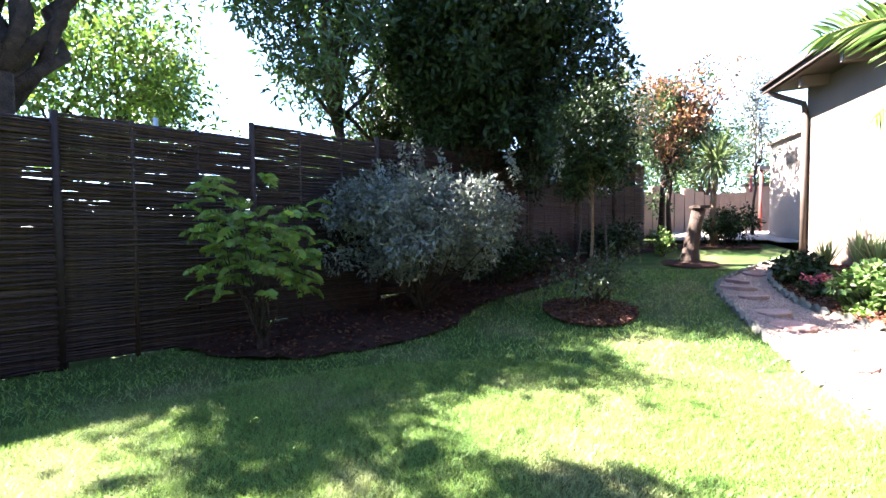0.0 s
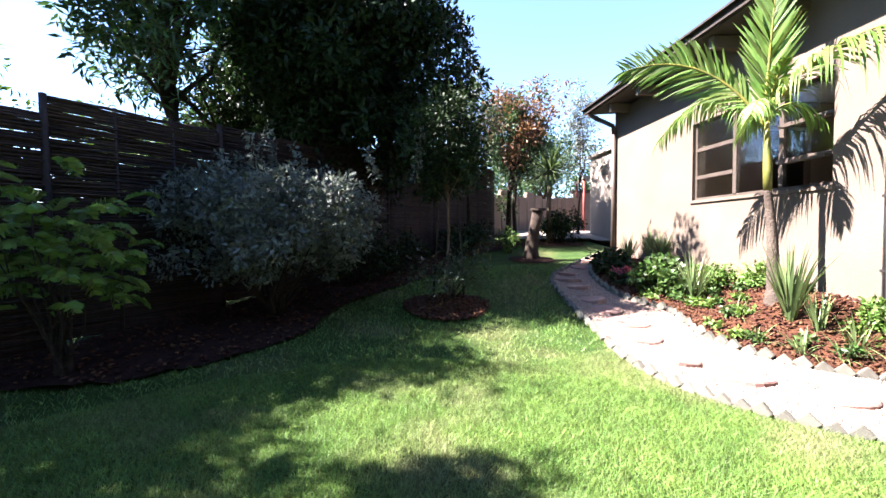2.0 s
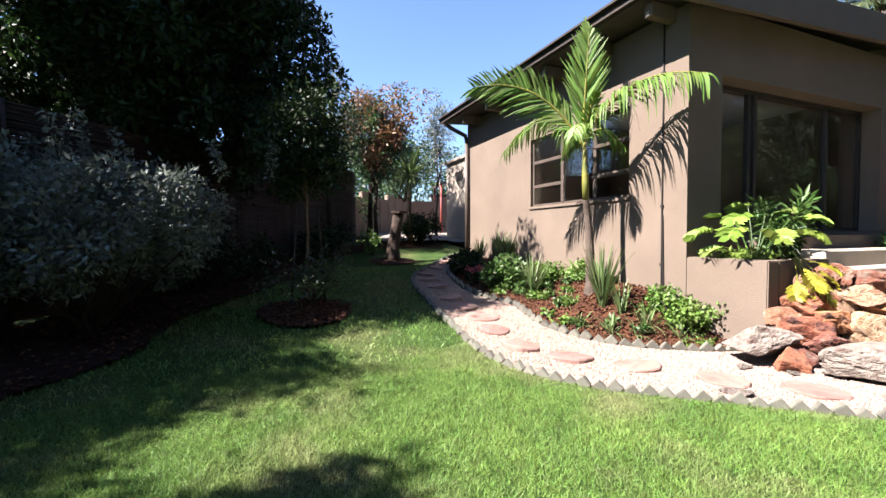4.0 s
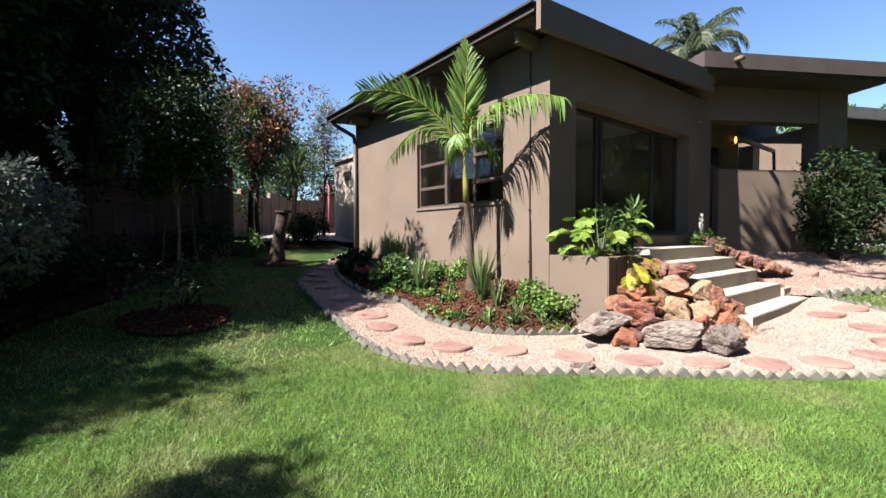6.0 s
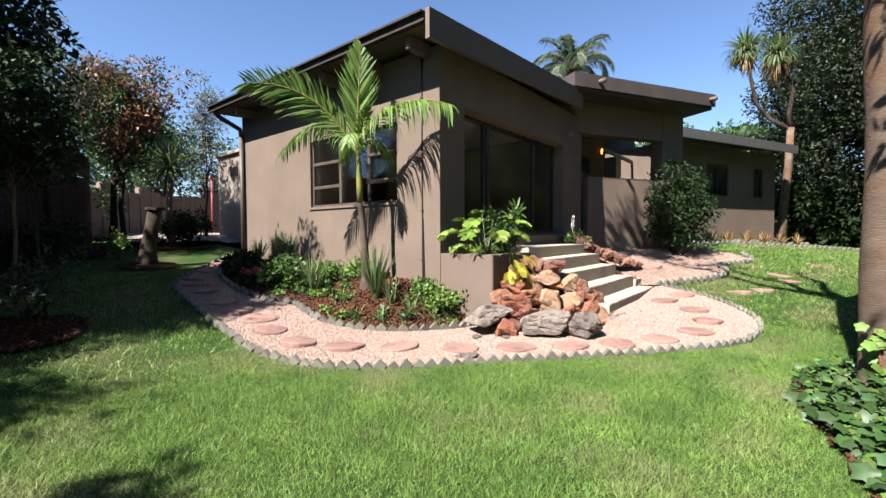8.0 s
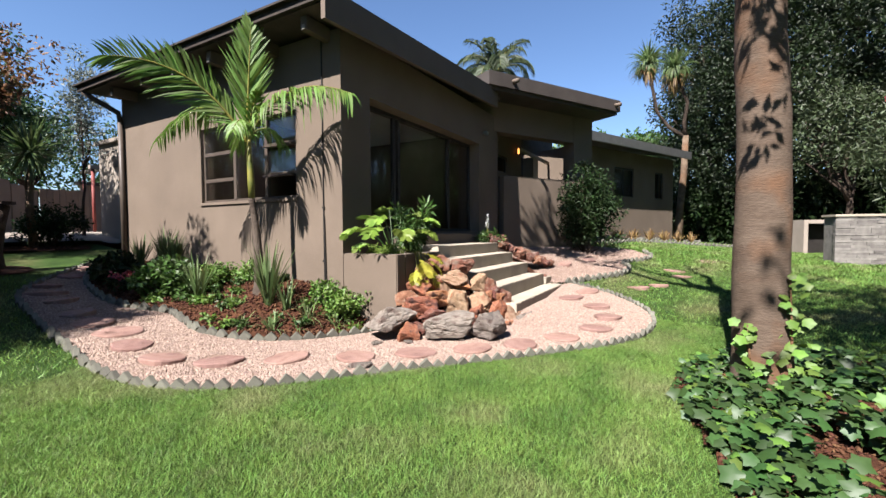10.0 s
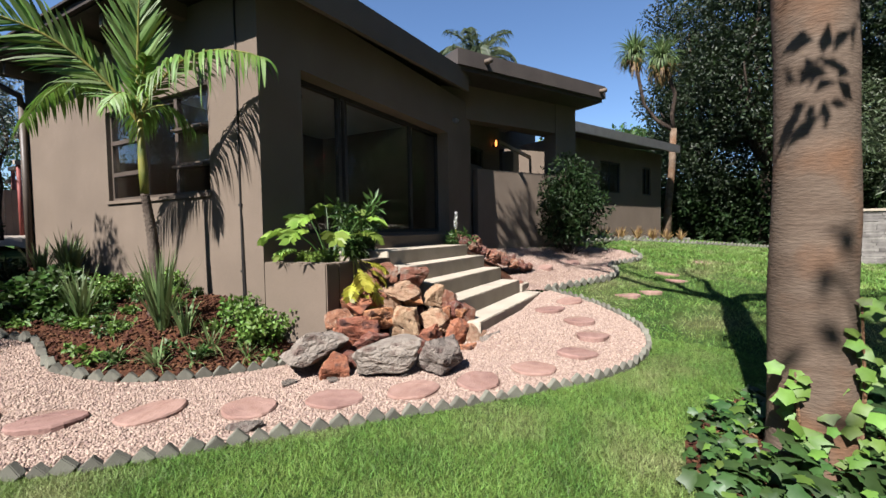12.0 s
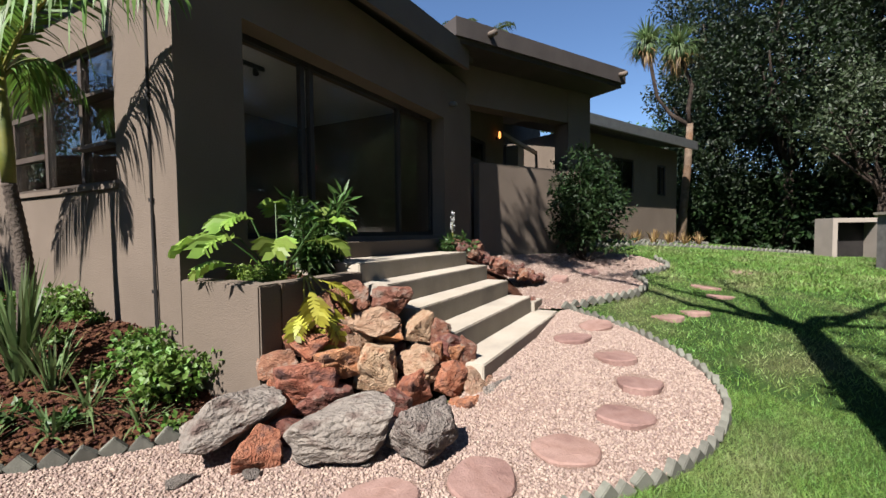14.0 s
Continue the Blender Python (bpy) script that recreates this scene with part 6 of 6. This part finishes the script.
edging("path_edging", PATH_OUT, 0.13, "sawtooth row of tilted grey concrete bricks along the path", 0.012, 0.9)
edging("bed_edging", BED_EDGE, 0.145, "sawtooth row of tilted grey concrete bricks round the flower bed", 0.035, 1.0)
edging("court_edging", rounded([(10.5, 2.6), (10.95, 2.25), (11.7, 1.68), (12.5, 1.62), (13.1, 2.0), (14.2, 1.2), (15.3, 1.6)], 2), 0.16, "row of tilted grey bricks round the gravel patch", 0.04, 1.1)
edging("far_edging", rounded([(16.4, 3.0), (17.6, 2.3), (19.5, 0.3), (21.7, -1.5), (23.6, -3.2)], 2), 0.2, "pale row of tilted bricks across the far lawn", 0.05, 1.3)
edging("wing_edging", rounded([(17.2, 3.2), (19.2, 2.2), (21.0, 2.0), (23.0, 0.9), (24.4, -0.2), (25.5, 0.2)], 2), 0.2, "pale row of tilted bricks round the far bed", 0.05, 1.2)


# ---- loose small stuff ----
OCT_F = np.array([(0, 2, 4), (2, 1, 4), (1, 3, 4), (3, 0, 4), (2, 0, 5), (1, 2, 5), (3, 1, 5), (0, 3, 5)])


def scatter_bits(name, pts, size, flat, material):
    n = len(pts)
    base = np.array([(1, 0, 0), (-1, 0, 0), (0, 1, 0), (0, -1, 0), (0, 0, 1), (0, 0, -1)], dtype=float)
    s = np.asarray(size) * (0.55 + 0.9 * rng.random((n, 1, 1))) * (0.7 + 0.6 * rng.random((n, 6, 1))) * np.array([1, 0.75, flat])
    v = base[None] * s
    a, b = rng.random(n) * 6.283, rng.normal(size=n) * 0.5
    ca, sa, cb, sb = np.cos(a), np.sin(a), np.cos(b), np.sin(b)
    x, y, z = v[..., 0], v[..., 1], v[..., 2]
    x, z = x * cb[:, None] + z * sb[:, None], -x * sb[:, None] + z * cb[:, None]
    v = np.stack([x * ca[:, None] - y * sa[:, None], x * sa[:, None] + y * ca[:, None], z], -1) + pts[:, None]
    f = (OCT_F[None] + 6 * np.arange(n)[:, None, None]).reshape(-1, 3)
    return mesh_np(name, v.reshape(-1, 3), f, material)


def sample(poly, n, zf):
    poly = np.asarray(poly)
    lo, hi = poly.min(0), poly.max(0)
    p = lo + (hi - lo) * rng.random((int(n * 6), 2))
    p = p[inside(poly, p[:, 0], p[:, 1])][:n]
    return np.column_stack([p, zf(p[:, 0], p[:, 1])])


pts = sample(PATH, 90000, lambda x, y: ground_z(x, y) + 0.013)
near = np.hypot(*(pts[:, None, :2] - np.array(STONES)[None]).transpose(2, 0, 1)).min(1)
pts = pts[(near > 0.215) & ((pts[:, 1] < 6.5) | (rng.random(len(pts)) < 0.4))]
tagged(new("gravel", scatter_bits("gravel", pts, 0.0125, 0.7, M["pebble"])), "loose pinkish gravel on the path", "gravel", kind="stuff")
pts = sample(GRAVEL2, 9000, lambda x, y: ground_z(x, y) + 0.038)
tagged(new("gravel", scatter_bits("gravel", pts, 0.019, 0.6, M["pebble"])), "loose pinkish gravel in the shaded patch", "gravel", kind="stuff")
pts = sample(BED, 6500, lambda x, y: bed_z(x, y) + 0.02)
tagged(new("bark_chips", scatter_bits("bark_chips", pts, 0.024, 0.35, M["chip"])), "red-brown bark chips and soil lumps in the flower bed", "mulch", kind="stuff")
pts = sample(IVY_BED, 5000, lambda x, y: ground_z(x, y) + 0.03)
tagged(new("bark_chips", scatter_bits("bark_chips", pts, 0.024, 0.35, M["chip"])), "red-brown bark chips under the ivy", "mulch", kind="stuff")
pts = np.concatenate([sample(TREE_BED, 1500, lambda x, y: ground_z(x, y) + 0.03 + 0.14 * smoothstep(1 - np.hypot(x - 1.9, y - 7.1) / 0.62)), sample(WEST_BED, 1800, lambda x, y: ground_z(x, y) + 0.04)])
tagged(new("bark_chips", scatter_bits("bark_chips", pts, 0.028, 0.35, M["chip"])), "red-brown bark chips on the shaded beds", "mulch", kind="stuff")


# ---- grass blades ----
def blades(n, x0, x1, y0, y1, height, width, lo, hi):
    walkline = np.array([(1.4, 1.1), (1.33, 0.64), (2.44, 0.55), (4.39, 1.31)])
    p = np.column_stack([x0 + (x1 - x0) * rng.random(n), y0 + (y1 - y0) * rng.random(n)])
    d = edge_dist(walkline, p[:, 0], p[:, 1])
    ok = (d >= lo) & (d < hi)
    for poly in (PATH, BED, WEST_BED, IVY_BED, TREE_BED, STUMP_BED, GRAVEL2):
        ok &= ~inside(poly, p[:, 0], p[:, 1])
    side = (p[:, 0] - FENCE_A.x) * FENCE_D.y - (p[:, 1] - FENCE_A.y) * FENCE_D.x
    ok &= (side > 0.05) & ~((p[:, 0] > 6.4) & (p[:, 1] > 2.6) & (p[:, 0] < 12.4))
    p = p[ok]
    m = len(p)
    z = ground_z(p[:, 0], p[:, 1]) - 0.012
    a = rng.random(m) * 6.283
    h = height * (0.5 + 0.8 * rng.random(m))
    w = width * (0.7 + 0.6 * rng.random(m))
    lean = rng.normal(size=(m, 2)) * 0.75 * h[:, None]
    b = np.column_stack([p, z])
    s = np.column_stack([np.cos(a) * w, np.sin(a) * w, 0 * a])
    v = np.stack([b - s, b + s, b + np.column_stack([lean, h])], 1)
    return v.reshape(-1, 3), np.arange(3 * m).reshape(-1, 3)


va, fa = blades(1600000, -3.2, 8.7, -3.0, 5.7, 0.034, 0.002, 0.0, 4.2)
vb, fb = blades(420000, -4.2, 16, -5, 13.3, 0.045, 0.0042, 4.2, 9.0)
vc, fc = blades(260000, 3, 26, -9, 4, 0.065, 0.011, 9.0, 22.0)
vv = np.concatenate([va, vb, vc])
ff = np.concatenate([fa, fb + len(va), fc + len(va) + len(vb)])
tagged(new("grass", mesh_np("grass", vv, ff, M["grass"])), "short mown green grass blades of the lawn", "grass", kind="stuff")
